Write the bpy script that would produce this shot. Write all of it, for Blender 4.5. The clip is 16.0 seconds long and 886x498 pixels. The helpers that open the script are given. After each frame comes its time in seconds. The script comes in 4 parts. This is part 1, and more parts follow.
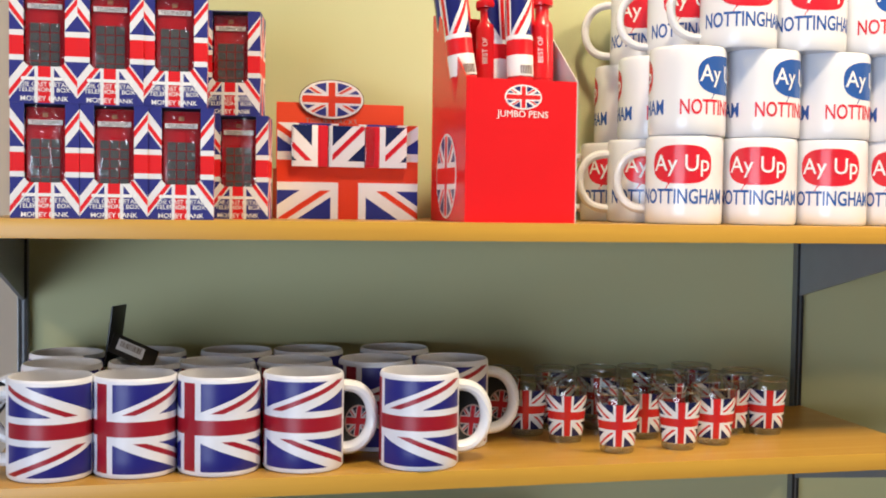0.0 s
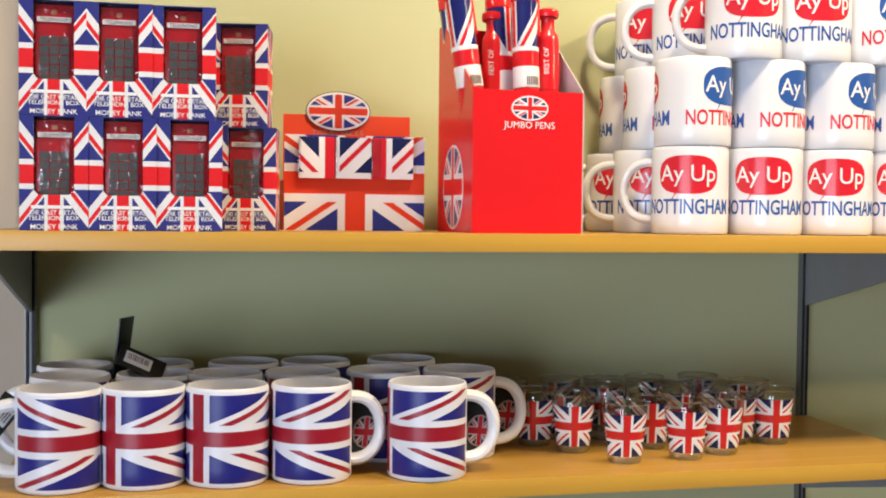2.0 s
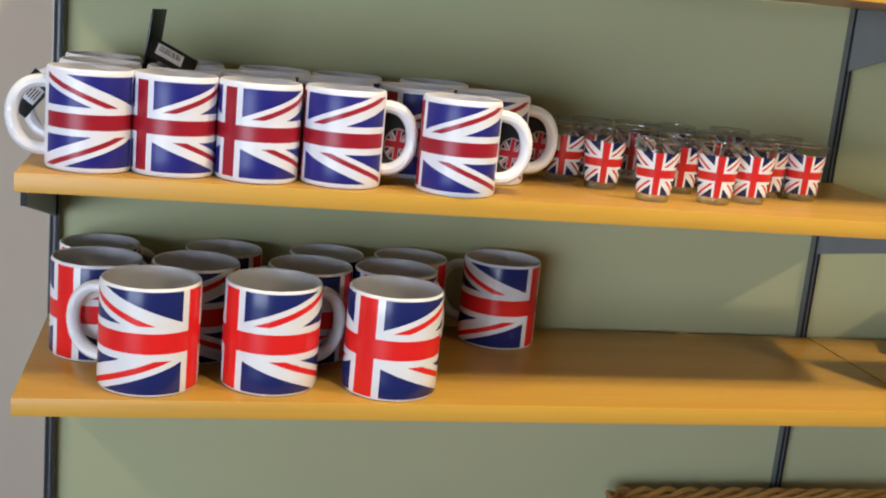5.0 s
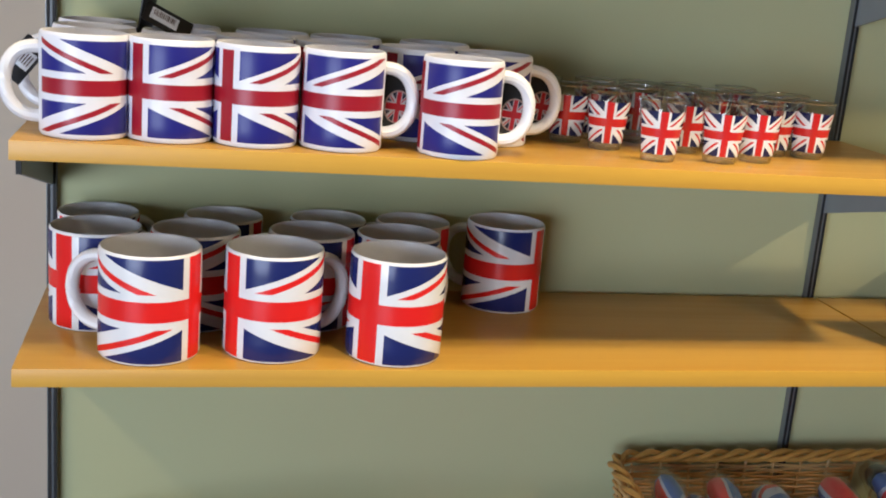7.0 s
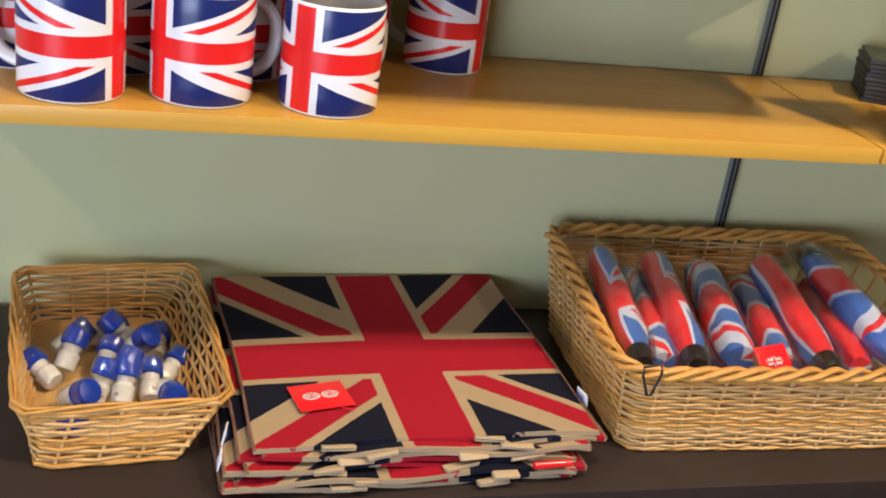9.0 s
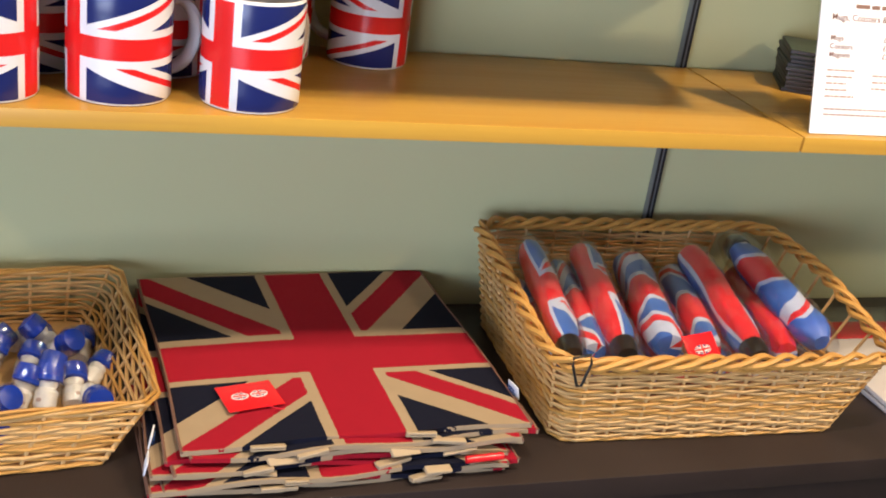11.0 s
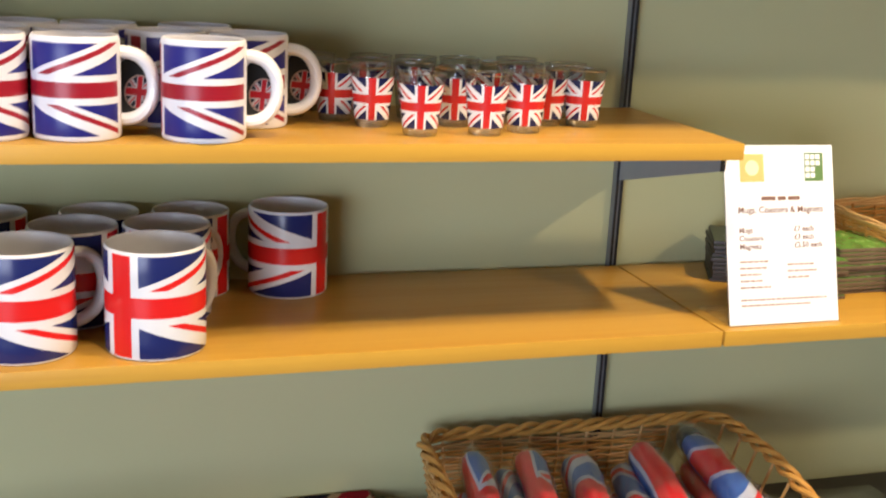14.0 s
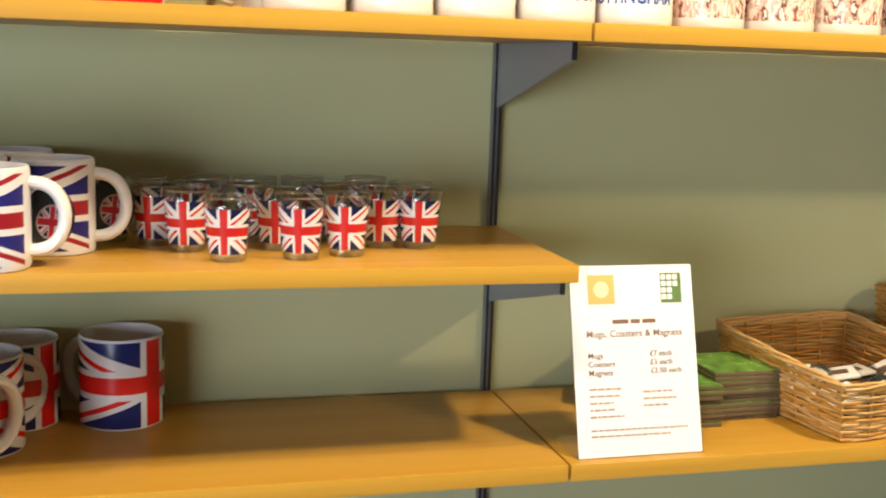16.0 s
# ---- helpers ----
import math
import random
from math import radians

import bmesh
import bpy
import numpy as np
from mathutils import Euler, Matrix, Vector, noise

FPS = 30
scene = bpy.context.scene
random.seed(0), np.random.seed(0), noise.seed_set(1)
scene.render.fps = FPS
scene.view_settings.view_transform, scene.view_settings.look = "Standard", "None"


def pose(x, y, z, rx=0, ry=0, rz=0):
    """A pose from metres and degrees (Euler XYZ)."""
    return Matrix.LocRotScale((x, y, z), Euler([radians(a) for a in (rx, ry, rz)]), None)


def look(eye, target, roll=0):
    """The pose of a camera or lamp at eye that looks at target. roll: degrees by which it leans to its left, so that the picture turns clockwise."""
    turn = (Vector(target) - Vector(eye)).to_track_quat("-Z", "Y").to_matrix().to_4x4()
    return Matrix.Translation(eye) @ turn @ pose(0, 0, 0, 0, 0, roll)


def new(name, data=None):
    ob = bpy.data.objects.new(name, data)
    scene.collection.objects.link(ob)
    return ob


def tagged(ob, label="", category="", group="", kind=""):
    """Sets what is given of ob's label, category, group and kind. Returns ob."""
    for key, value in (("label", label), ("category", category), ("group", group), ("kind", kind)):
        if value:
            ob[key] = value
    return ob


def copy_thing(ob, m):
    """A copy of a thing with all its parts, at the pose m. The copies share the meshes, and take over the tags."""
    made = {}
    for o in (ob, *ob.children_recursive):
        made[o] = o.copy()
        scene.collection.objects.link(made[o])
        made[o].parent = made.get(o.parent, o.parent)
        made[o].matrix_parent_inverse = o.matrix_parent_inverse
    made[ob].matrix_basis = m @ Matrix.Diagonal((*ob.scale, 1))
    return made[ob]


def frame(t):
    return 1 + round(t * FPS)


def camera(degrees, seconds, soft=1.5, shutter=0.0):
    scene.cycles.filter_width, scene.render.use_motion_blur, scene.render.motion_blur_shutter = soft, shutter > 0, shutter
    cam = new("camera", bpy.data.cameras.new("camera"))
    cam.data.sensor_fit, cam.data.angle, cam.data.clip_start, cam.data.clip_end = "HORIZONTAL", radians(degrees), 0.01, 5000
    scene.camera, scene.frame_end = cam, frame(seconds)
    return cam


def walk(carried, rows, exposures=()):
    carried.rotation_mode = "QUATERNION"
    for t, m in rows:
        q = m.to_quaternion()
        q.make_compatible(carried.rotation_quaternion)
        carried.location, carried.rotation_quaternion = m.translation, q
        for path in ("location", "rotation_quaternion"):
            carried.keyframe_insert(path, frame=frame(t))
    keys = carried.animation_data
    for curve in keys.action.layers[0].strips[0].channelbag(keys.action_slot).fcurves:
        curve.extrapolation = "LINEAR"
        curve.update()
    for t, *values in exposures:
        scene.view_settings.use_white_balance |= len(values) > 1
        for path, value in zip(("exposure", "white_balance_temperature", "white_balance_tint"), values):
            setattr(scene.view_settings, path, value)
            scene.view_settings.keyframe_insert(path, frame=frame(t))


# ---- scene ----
cam = camera(42.9, 16.0, soft=1.9, shutter=0.35)
PATH = [
    (0, (-0.008, 0.033, 1.483), (0.439, 1.981, 1.402), 0.8),
    (0.5, (-0.009, 0.034, 1.483), (0.434, 1.982, 1.403), 0.9),
    (1, (-0.013, 0.034, 1.479), (0.433, 1.982, 1.408), 1.0),
    (1.5, (-0.01, 0.034, 1.483), (0.438, 1.982, 1.413), 0.9),
    (2, (-0.016, 0.032, 1.482), (0.431, 1.981, 1.422), 0.6),
    (2.5, (-0.019, 0.029, 1.484), (0.416, 1.98, 1.423), 0.8),
    (3, (-0.018, 0.027, 1.482), (0.418, 1.978, 1.428), 0.9),
    (3.5, (-0.017, 0.032, 1.475), (0.428, 1.981, 1.418), 1.7),
    (4, (-0.012, 0.05, 1.433), (0.484, 1.982, 1.279), 4.4),
    (4.5, (-0.007, 0.048, 1.415), (0.506, 1.954, 1.092), 5.0),
    (5, (-0.039, 0.047, 1.405), (0.407, 1.949, 0.977), 5.6),
    (7.3, (-0.035, 0.063, 1.397), (0.411, 1.946, 0.89), 4.9),
    (7.5, (-0.024, 0.058, 1.389), (0.431, 1.932, 0.861), 5.5),
    (8, (-0.019, 0.062, 1.367), (0.473, 1.887, 0.715), 7.0),
    (8.5, (-0.019, 0.066, 1.351), (0.489, 1.846, 0.593), 8.5),
    (9, (-0.011, 0.07, 1.349), (0.522, 1.819, 0.538), 8.3),
    (11.5, (0.006, 0.069, 1.343), (0.658, 1.785, 0.55), 8.5),
    (12, (0.011, 0.071, 1.344), (0.679, 1.782, 0.553), 8.3),
    (12.5, (0.024, 0.066, 1.346), (0.709, 1.776, 0.568), 7.7),
    (13, (0.04, 0.057, 1.359), (0.715, 1.786, 0.614), 6.0),
    (13.5, (0.075, 0.047, 1.391), (0.687, 1.838, 0.744), 4.0),
    (14, (0.122, 0.046, 1.401), (0.711, 1.889, 0.896), 2.9),
    (14.5, (0.175, 0.037, 1.407), (0.741, 1.899, 0.949), 1.9),
    (15, (0.238, 0.033, 1.411), (0.795, 1.911, 1.004), 2.1),
    (15.5, (0.296, 0.033, 1.409), (0.829, 1.928, 1.057), 2.4),
    (16, (0.365, 0.043, 1.419), (0.884, 1.947, 1.094), 1.9),
]
walk(cam, [(t, look(eye, target, roll)) for t, eye, target, roll in PATH], exposures=[(0.0, -0.33, 6000, 14), (3.5, -0.30, 6000, 14), (5.0, -0.10, 5950, 12), (7.5, 0.04, 5950, 14), (9.0, 0.20, 5950, 17), (12.5, 0.30, 6050, 18), (14.0, 0.18, 6300, 17), (16.0, 0.03, 6600, 12)])

# ---- light: daylight from shop windows behind, warm ceiling spots, an added fill at right ----
world = bpy.data.worlds.new("world")
scene.world = world
world.use_nodes = True
wn = world.node_tree
sky = wn.nodes.new("ShaderNodeTexSky")
sky.sky_type, sky.sun_disc, sky.sun_elevation, sky.sun_rotation = "NISHITA", False, radians(35), radians(200)
wn.links.new(sky.outputs[0], wn.nodes["Background"].inputs[0])
wn.nodes["Background"].inputs[1].default_value = 0.1


def area_light(name, eye, target, watts, size, size_y, colour):
    data = bpy.data.lights.new(name, "AREA")
    data.shape, data.size, data.size_y, data.energy, data.color = "RECTANGLE", size, size_y, watts, colour
    ob = new(name, data)
    ob.matrix_world = look(eye, target)
    return ob


WARM, COOL = (1.0, 0.80, 0.50), (0.74, 0.86, 1.0)
area_light("window_light", (-2.5, -2.6, 0.98), (0.3, 1.4, 0.92), 146, 2.6, 1.6, COOL)
area_light("spot_left", (-1.49, 0.45, 2.62), (0.0, 1.35, 1.2), 12, 0.12, 0.12, WARM)
area_light("spot_middle", (0.40, 0.60, 2.62), (0.5, 1.35, 1.3), 19, 0.12, 0.12, WARM)
area_light("spot_right", (1.42, 0.42, 2.62), (1.0, 1.35, 1.2), 31, 0.12, 0.12, WARM)
# added warm fill, no known lamp: brightens the wall of the right bay
area_light("spot_far_right", (2.35, -0.70, 2.62), (1.7, 1.40, 1.1), 21, 0.12, 0.12, WARM)


# ---- materials ----
def nodes_of(name, rough=0.5, metal=0.0):
    m = bpy.data.materials.new(name)
    m.use_nodes = True
    nt = m.node_tree
    b = nt.nodes["Principled BSDF"]
    b.inputs["Roughness"].default_value, b.inputs["Metallic"].default_value = rough, metal
    return m, nt, b


def math_node(nt, op, a, b=None, c=None):
    n = nt.nodes.new("ShaderNodeMath")
    n.operation = op
    for i, v in enumerate((a, b, c)):
        if v is None:
            continue
        if isinstance(v, (int, float)):
            n.inputs[i].default_value = v
        else:
            nt.links.new(v, n.inputs[i])
    return n.outputs[0]


def mix_colour(nt, fac, a, b):
    n = nt.nodes.new("ShaderNodeMix")
    n.data_type = "RGBA"
    for i, v in ((0, fac), (6, a), (7, b)):
        if isinstance(v, (int, float)):
            n.inputs[i].default_value = v
        elif isinstance(v, tuple):
            n.inputs[i].default_value = (*v, 1)
        else:
            nt.links.new(v, n.inputs[i])
    return n.outputs[2]


def noise_of(nt, scale, detail=3, coords="Object", stretch=(1, 1, 1)):
    tc = nt.nodes.new("ShaderNodeTexCoord")
    mp = nt.nodes.new("ShaderNodeMapping")
    mp.inputs["Scale"].default_value = stretch
    n = nt.nodes.new("ShaderNodeTexNoise")
    n.inputs["Scale"].default_value, n.inputs["Detail"].default_value = scale, detail
    nt.links.new(tc.outputs[coords], mp.inputs[0])
    nt.links.new(mp.outputs[0], n.inputs["Vector"])
    return n.outputs[0]


def bump_of(nt, b, height, strength, distance=0.001):
    n = nt.nodes.new("ShaderNodeBump")
    n.inputs["Strength"].default_value, n.inputs["Distance"].default_value = strength, distance
    nt.links.new(height, n.inputs["Height"])
    nt.links.new(n.outputs[0], b.inputs["Normal"])


def vary(c, k):
    return tuple(min(1, max(0, v * k)) for v in c)


def plain(name, colour, rough=0.5, metal=0.0, amount=0.12, scale=30, bump=0.0, bump_scale=300, coat=0.0, stretch=(1, 1, 1)):
    m, nt, b = nodes_of(name, rough, metal)
    f = noise_of(nt, scale, 4, stretch=stretch)
    col = mix_colour(nt, f, vary(colour, 1 - amount), vary(colour, 1 + amount))
    oi = nt.nodes.new("ShaderNodeObjectInfo")
    col = mix_colour(nt, math_node(nt, "MULTIPLY", oi.outputs["Random"], amount), col, vary(colour, 0.8))
    nt.links.new(col, b.inputs["Base Color"])
    r = math_node(nt, "MULTIPLY_ADD", f, 0.15, rough - 0.07)
    nt.links.new(r, b.inputs["Roughness"])
    b.inputs["Coat Weight"].default_value = coat
    if bump:
        bump_of(nt, b, noise_of(nt, bump_scale, 3, stretch=stretch), bump)
    return m


def jack(name, red, white, blue, a=1.0, cross=0.1, edge=0.1667, salt=0.1, thin=0.067, rough=0.3, ground=None, shift=0.0,
         weave=0.0, oval=False, coat=0.0, inner=0.0, gloss=0.5, bar=None):
    """Red, white and blue crosses over the UV plane: u from -a to a, v from -0.5 to 0.5; ground shows outside them."""
    m, nt, b = nodes_of(name, rough)
    uv = nt.nodes.new("ShaderNodeUVMap")
    sep = nt.nodes.new("ShaderNodeSeparateXYZ")
    nt.links.new(uv.outputs[0], sep.inputs[0])
    u, v = sep.outputs[0], sep.outputs[1]
    if weave:
        w = noise_of(nt, 260, 2)
        u = math_node(nt, "MULTIPLY_ADD", math_node(nt, "SUBTRACT", w, 0.5), 0.006, u)
        v = math_node(nt, "MULTIPLY_ADD", math_node(nt, "SUBTRACT", noise_of(nt, 210, 2), 0.5), 0.006, v)
    au, av = math_node(nt, "ABSOLUTE", u), math_node(nt, "ABSOLUTE", v)
    size = math.hypot(a, 0.5)
    s = math_node(nt, "DIVIDE", math_node(nt, "SUBTRACT", math_node(nt, "MULTIPLY", av, a), math_node(nt, "MULTIPLY", au, 0.5)), size)
    turn = math_node(nt, "SIGN", math_node(nt, "MULTIPLY", u, v))
    sp = math_node(nt, "MULTIPLY", s, turn)
    lt = lambda p, q: math_node(nt, "LESS_THAN", p, q)
    col = mix_colour(nt, lt(math_node(nt, "ABSOLUTE", s), salt), blue, white)
    diag = math_node(nt, "MULTIPLY", lt(sp, thin), math_node(nt, "GREATER_THAN", sp, inner))
    col = mix_colour(nt, diag, col, red)
    col = mix_colour(nt, math_node(nt, "MAXIMUM", lt(au, bar[1] if bar else edge), lt(av, edge)), col, white)
    col = mix_colour(nt, math_node(nt, "MAXIMUM", lt(au, bar[0] if bar else cross), lt(av, cross)), col, red)
    if oval:
        q = math_node(nt, "ADD", math_node(nt, "POWER", math_node(nt, "DIVIDE", au, a), 2), math_node(nt, "POWER", math_node(nt, "DIVIDE", av, 0.5), 2))
        out = math_node(nt, "GREATER_THAN", q, 1.0)
    else:
        out = math_node(nt, "MAXIMUM", math_node(nt, "GREATER_THAN", au, a), math_node(nt, "GREATER_THAN", av, 0.5))
    col = mix_colour(nt, out, col, ground or white)
    b.inputs["Specular IOR Level"].default_value = gloss
    f = noise_of(nt, 60, 4)
    col = mix_colour(nt, math_node(nt, "MULTIPLY", f, 0.12), col, vary(blue, 0.5))
    nt.links.new(col, b.inputs["Base Color"])
    b.inputs["Coat Weight"].default_value = coat
    if weave:
        b.inputs["Roughness"].default_value = 0.9
        bump_of(nt, b, noise_of(nt, 900, 2), weave)
    return m


def wood_material(name="honey_oak", deep=1.0):
    m, nt, b = nodes_of(name, 0.32)
    big = noise_of(nt, 6, 3, stretch=(0.35, 4, 4))
    fine = noise_of(nt, 55, 5, stretch=(0.05, 1.4, 1.4))
    col = mix_colour(nt, big, vary((0.42, 0.232, 0.030), deep), vary((0.51, 0.298, 0.042), deep))
    f = math_node(nt, "POWER", fine, 2.2)
    col = mix_colour(nt, math_node(nt, "MULTIPLY", f, 0.9), col, (0.40, 0.18, 0.022))
    nt.links.new(col, b.inputs["Base Color"])
    nt.links.new(math_node(nt, "MULTIPLY_ADD", fine, 0.18, 0.26), b.inputs["Roughness"])
    bump_of(nt, b, fine, 0.06)
    return m


def wall_material(name, colour):
    m, nt, b = nodes_of(name, 0.75)
    col = mix_colour(nt, noise_of(nt, 2.5, 4), vary(colour, 0.95), vary(colour, 1.05))
    nt.links.new(col, b.inputs["Base Color"])
    bump_of(nt, b, noise_of(nt, 450, 3), 0.08)
    return m


def glass_material(name, tint=(1, 1, 1), rough=0.0, ior=1.45):
    m, nt, b = nodes_of(name, rough)
    b.inputs["Base Color"].default_value = (*tint, 1)
    b.inputs["Transmission Weight"].default_value, b.inputs["IOR"].default_value = 1.0, ior
    return m


def film_material(name, clear=0.86, rough=0.08, crease=0.7):
    m, nt, b = nodes_of(name, rough)
    out = nt.nodes["Material Output"]
    tr, gl, mx, fr = (nt.nodes.new("ShaderNode" + k) for k in ("BsdfTransparent", "BsdfGlossy", "MixShader", "LayerWeight"))
    tr.inputs[0].default_value = (0.97, 0.97, 0.97, 1)
    gl.inputs["Roughness"].default_value = rough
    bump_of(nt, gl, noise_of(nt, 45, 3), crease, 0.004)
    nt.links.new(math_node(nt, "MULTIPLY_ADD", math_node(nt, "POWER", fr.outputs["Facing"], 2.0), 0.30, (1 - clear) * 0.4), mx.inputs[0])
    nt.links.new(tr.outputs[0], mx.inputs[1])
    nt.links.new(gl.outputs[0], mx.inputs[2])
    nt.links.new(mx.outputs[0], out.inputs[0])
    return m


def thin_glass(name):
    m, nt, b = nodes_of(name, 0.02)
    out = nt.nodes["Material Output"]
    tr, gl, mx, fr = (nt.nodes.new("ShaderNode" + k) for k in ("BsdfTransparent", "BsdfGlossy", "MixShader", "LayerWeight"))
    tr.inputs[0].default_value = (0.86, 0.88, 0.88, 1)
    gl.inputs["Roughness"].default_value = 0.03
    nt.links.new(math_node(nt, "MULTIPLY_ADD", math_node(nt, "POWER", fr.outputs["Facing"], 1.6), 0.55, 0.06), mx.inputs[0])
    nt.links.new(tr.outputs[0], mx.inputs[1])
    nt.links.new(gl.outputs[0], mx.inputs[2])
    nt.links.new(mx.outputs[0], out.inputs[0])
    return m


def print_material():
    m, nt, b = nodes_of("photo_print", 0.2)
    ramp = nt.nodes.new("ShaderNodeValToRGB")
    for p, c in ((0.02, (0.75, 0.75, 0.74)), (0.36, (0.55, 0.36, 0.30)), (0.42, (0.74, 0.66, 0.58)), (0.49, (0.62, 0.40, 0.34)), (0.54, (0.30, 0.10, 0.07)), (0.57, (0.10, 0.09, 0.06)), (0.60, (0.72, 0.68, 0.64)), (0.68, (0.25, 0.25, 0.38))):
        e = ramp.color_ramp.elements.new(p)
        e.color = (*c, 1)
    ramp.color_ramp.interpolation = "CONSTANT"
    nt.links.new(noise_of(nt, 85, 5, stretch=(1, 1, 0.55)), ramp.inputs[0])
    nt.links.new(ramp.outputs[0], b.inputs["Base Color"])
    return m


WHITE, RED, BLUE = (0.80, 0.80, 0.82), (0.74, 0.014, 0.012), (0.014, 0.018, 0.14)
# one oak in two tones: boards darkened for shade, edging lightened as if lit
M_WOOD = wood_material()
M_WOODLIT = wood_material("honey_oak_lit", 1.32)
M_WALL = wall_material("sage_wall_paint", (0.475, 0.487, 0.272))
M_SIDE = wall_material("beige_wall_paint", (0.46, 0.39, 0.31))
# unseen room walls: paint darkened to deepen shadows on the shelves
M_ROOM = wall_material("low_bounce_room_paint", (0.31, 0.295, 0.27))
# ceiling colour held at dark grey so less light bounces down
M_CEILING = wall_material("low_bounce_ceiling_paint", (0.34, 0.325, 0.30))
M_FLOOR = plain("grey_carpet", (0.16, 0.15, 0.14), 0.9, bump=0.3)
M_TABLE = plain("dark_brown_laminate", (0.022, 0.013, 0.011), 0.5, amount=0.25, scale=12, bump=0.05)
M_METAL = plain("grey_painted_steel", (0.20, 0.21, 0.22), 0.4, 0.5)
M_BRACKET = plain("blue_grey_steel", (0.27, 0.29, 0.32), 0.45, 0.3)
M_DARK = plain("black_slot", (0.012, 0.012, 0.012), 0.6)
M_CERAMIC = plain("white_glazed_ceramic", (0.80, 0.80, 0.83), 0.22, amount=0.02, coat=0.15)
M_MUGBLUE = jack("glazed_purple_flag", (0.33, 0.010, 0.018), (0.78, 0.79, 0.86), (0.019, 0.019, 0.205), a=1.28, cross=0.085, edge=0.16, salt=0.105, thin=0.05, rough=0.36, gloss=0.4, inner=-0.005)
M_MUGRED = jack("glazed_red_flag", (0.76, 0.018, 0.012), WHITE, (0.014, 0.022, 0.13), a=1.22, cross=0.10, edge=0.17, salt=0.115, thin=0.058, rough=0.26, gloss=0.4)
M_FLAG = jack("printed_flag", RED, WHITE, BLUE)
M_FLAGOVAL = jack("printed_oval_flag", RED, WHITE, BLUE, a=0.86, oval=True)
M_TAGFLAG = jack("tag_flag", (0.50, 0.012, 0.02), (0.55, 0.50, 0.50), (0.014, 0.014, 0.03), a=0.62, cross=0.11, edge=0.15, salt=0.09, thin=0.05, oval=True)
M_ORANGEOVAL = jack("orange_oval_flag", (0.72, 0.055, 0.012), WHITE, (0.03, 0.04, 0.25), a=0.86, oval=True)
M_ORANGEFLAG = jack("orange_card_flag", (0.72, 0.055, 0.012), WHITE, (0.03, 0.04, 0.25), a=0.80, cross=0.115, edge=0.20, salt=0.12, thin=0.06, rough=0.6, gloss=0.12)
M_BANK = jack("carton_flag", RED, WHITE, (0.03, 0.035, 0.22), a=1.32, cross=0.083, edge=0.130, salt=0.082, thin=0.060, rough=0.5, ground=(0.03, 0.035, 0.22), inner=0.006, gloss=0.2, bar=(0.18, 0.28))
M_JUTE = jack("jute_flag", (0.34, 0.009, 0.022), (0.38, 0.285, 0.18), (0.007, 0.008, 0.020), a=0.5, gloss=0.15, cross=0.098, edge=0.130, salt=0.104, thin=0.072, weave=0.35, inner=-0.016)
M_NYLON = jack("nylon_flag", (0.70, 0.020, 0.020), (0.52, 0.57, 0.72), (0.055, 0.14, 0.46), a=0.8, cross=0.115, edge=0.150, salt=0.07, thin=0.042, rough=0.45, ground=(0.05, 0.13, 0.50))
M_JUTEPLAIN = plain("beige_jute", (0.46, 0.35, 0.22), 0.9, bump=0.4, bump_scale=900)
M_JUTESEAM = plain("jute_seam", (0.20, 0.10, 0.065), 0.9, amount=0.7, scale=40, bump=0.4, bump_scale=900)
M_JUTERED = plain("red_jute", (0.50, 0.014, 0.028), 0.9, bump=0.4, bump_scale=900)
M_REDCARD = plain("red_gloss_card", (0.70, 0.014, 0.018), 0.22, amount=0.04, scale=8)
M_ORANGE = plain("orange_red_card", (0.75, 0.06, 0.012), 0.8, amount=0.05, scale=8)
M_GREYCARD = plain("grey_card_lining", (0.55, 0.54, 0.55), 0.6, amount=0.05)
M_INKRED = plain("red_ink", (0.66, 0.02, 0.035), 0.2, amount=0.04)
M_INKBLUE = plain("blue_ink", (0.03, 0.10, 0.36), 0.2, amount=0.04)
M_INKDARK = plain("brown_black_ink", (0.10, 0.05, 0.04), 0.5, amount=0.05)
M_INKBROWN = plain("brown_ink", (0.22, 0.12, 0.09), 0.5, amount=0.05)
M_INKPALE = plain("pale_brown_ink", (0.42, 0.30, 0.25), 0.5, amount=0.05)
M_INKWHITE = plain("white_ink", (0.82, 0.82, 0.82), 0.35, amount=0.03)
M_PAPER = plain("white_paper", (0.78, 0.80, 0.85), 0.55, amount=0.02)
M_TOWEL = plain("off_white_cotton", (0.56, 0.51, 0.49), 0.85, amount=0.06, bump=0.3, bump_scale=700)
M_DARKGREEN = plain("dark_green_print", (0.035, 0.050, 0.030), 0.35, amount=0.6, scale=45)
M_WICKER = plain("honey_wicker", (0.56, 0.29, 0.065), 0.42, amount=0.35, scale=60, bump=0.25, bump_scale=500)
M_WICKERPALE = plain("pale_wicker", (0.62, 0.38, 0.145), 0.45, amount=0.3, scale=60, bump=0.25, bump_scale=500)
M_GLASS = thin_glass("clear_glass")
M_WINDOWFILM = film_material("window_film", 0.90, 0.08, 1.0)
M_RIM = film_material("thick_glass", 0.35, 0.22)
M_FILM = film_material("clear_plastic_film", 0.93, 0.06)
M_SLEEVE = film_material("crinkled_sleeve", 0.74, 0.10, 1.0)
M_ACRYLIC = film_material("clear_acrylic", 0.9, 0.03)
M_BLUECAP = plain("blue_plastic", (0.010, 0.045, 0.40), 0.25, amount=0.25)
M_CREAM = plain("cream_resin", (0.72, 0.71, 0.69), 0.35, amount=0.25, scale=160)
M_BLACK = plain("black_plastic", (0.014, 0.014, 0.016), 0.3)
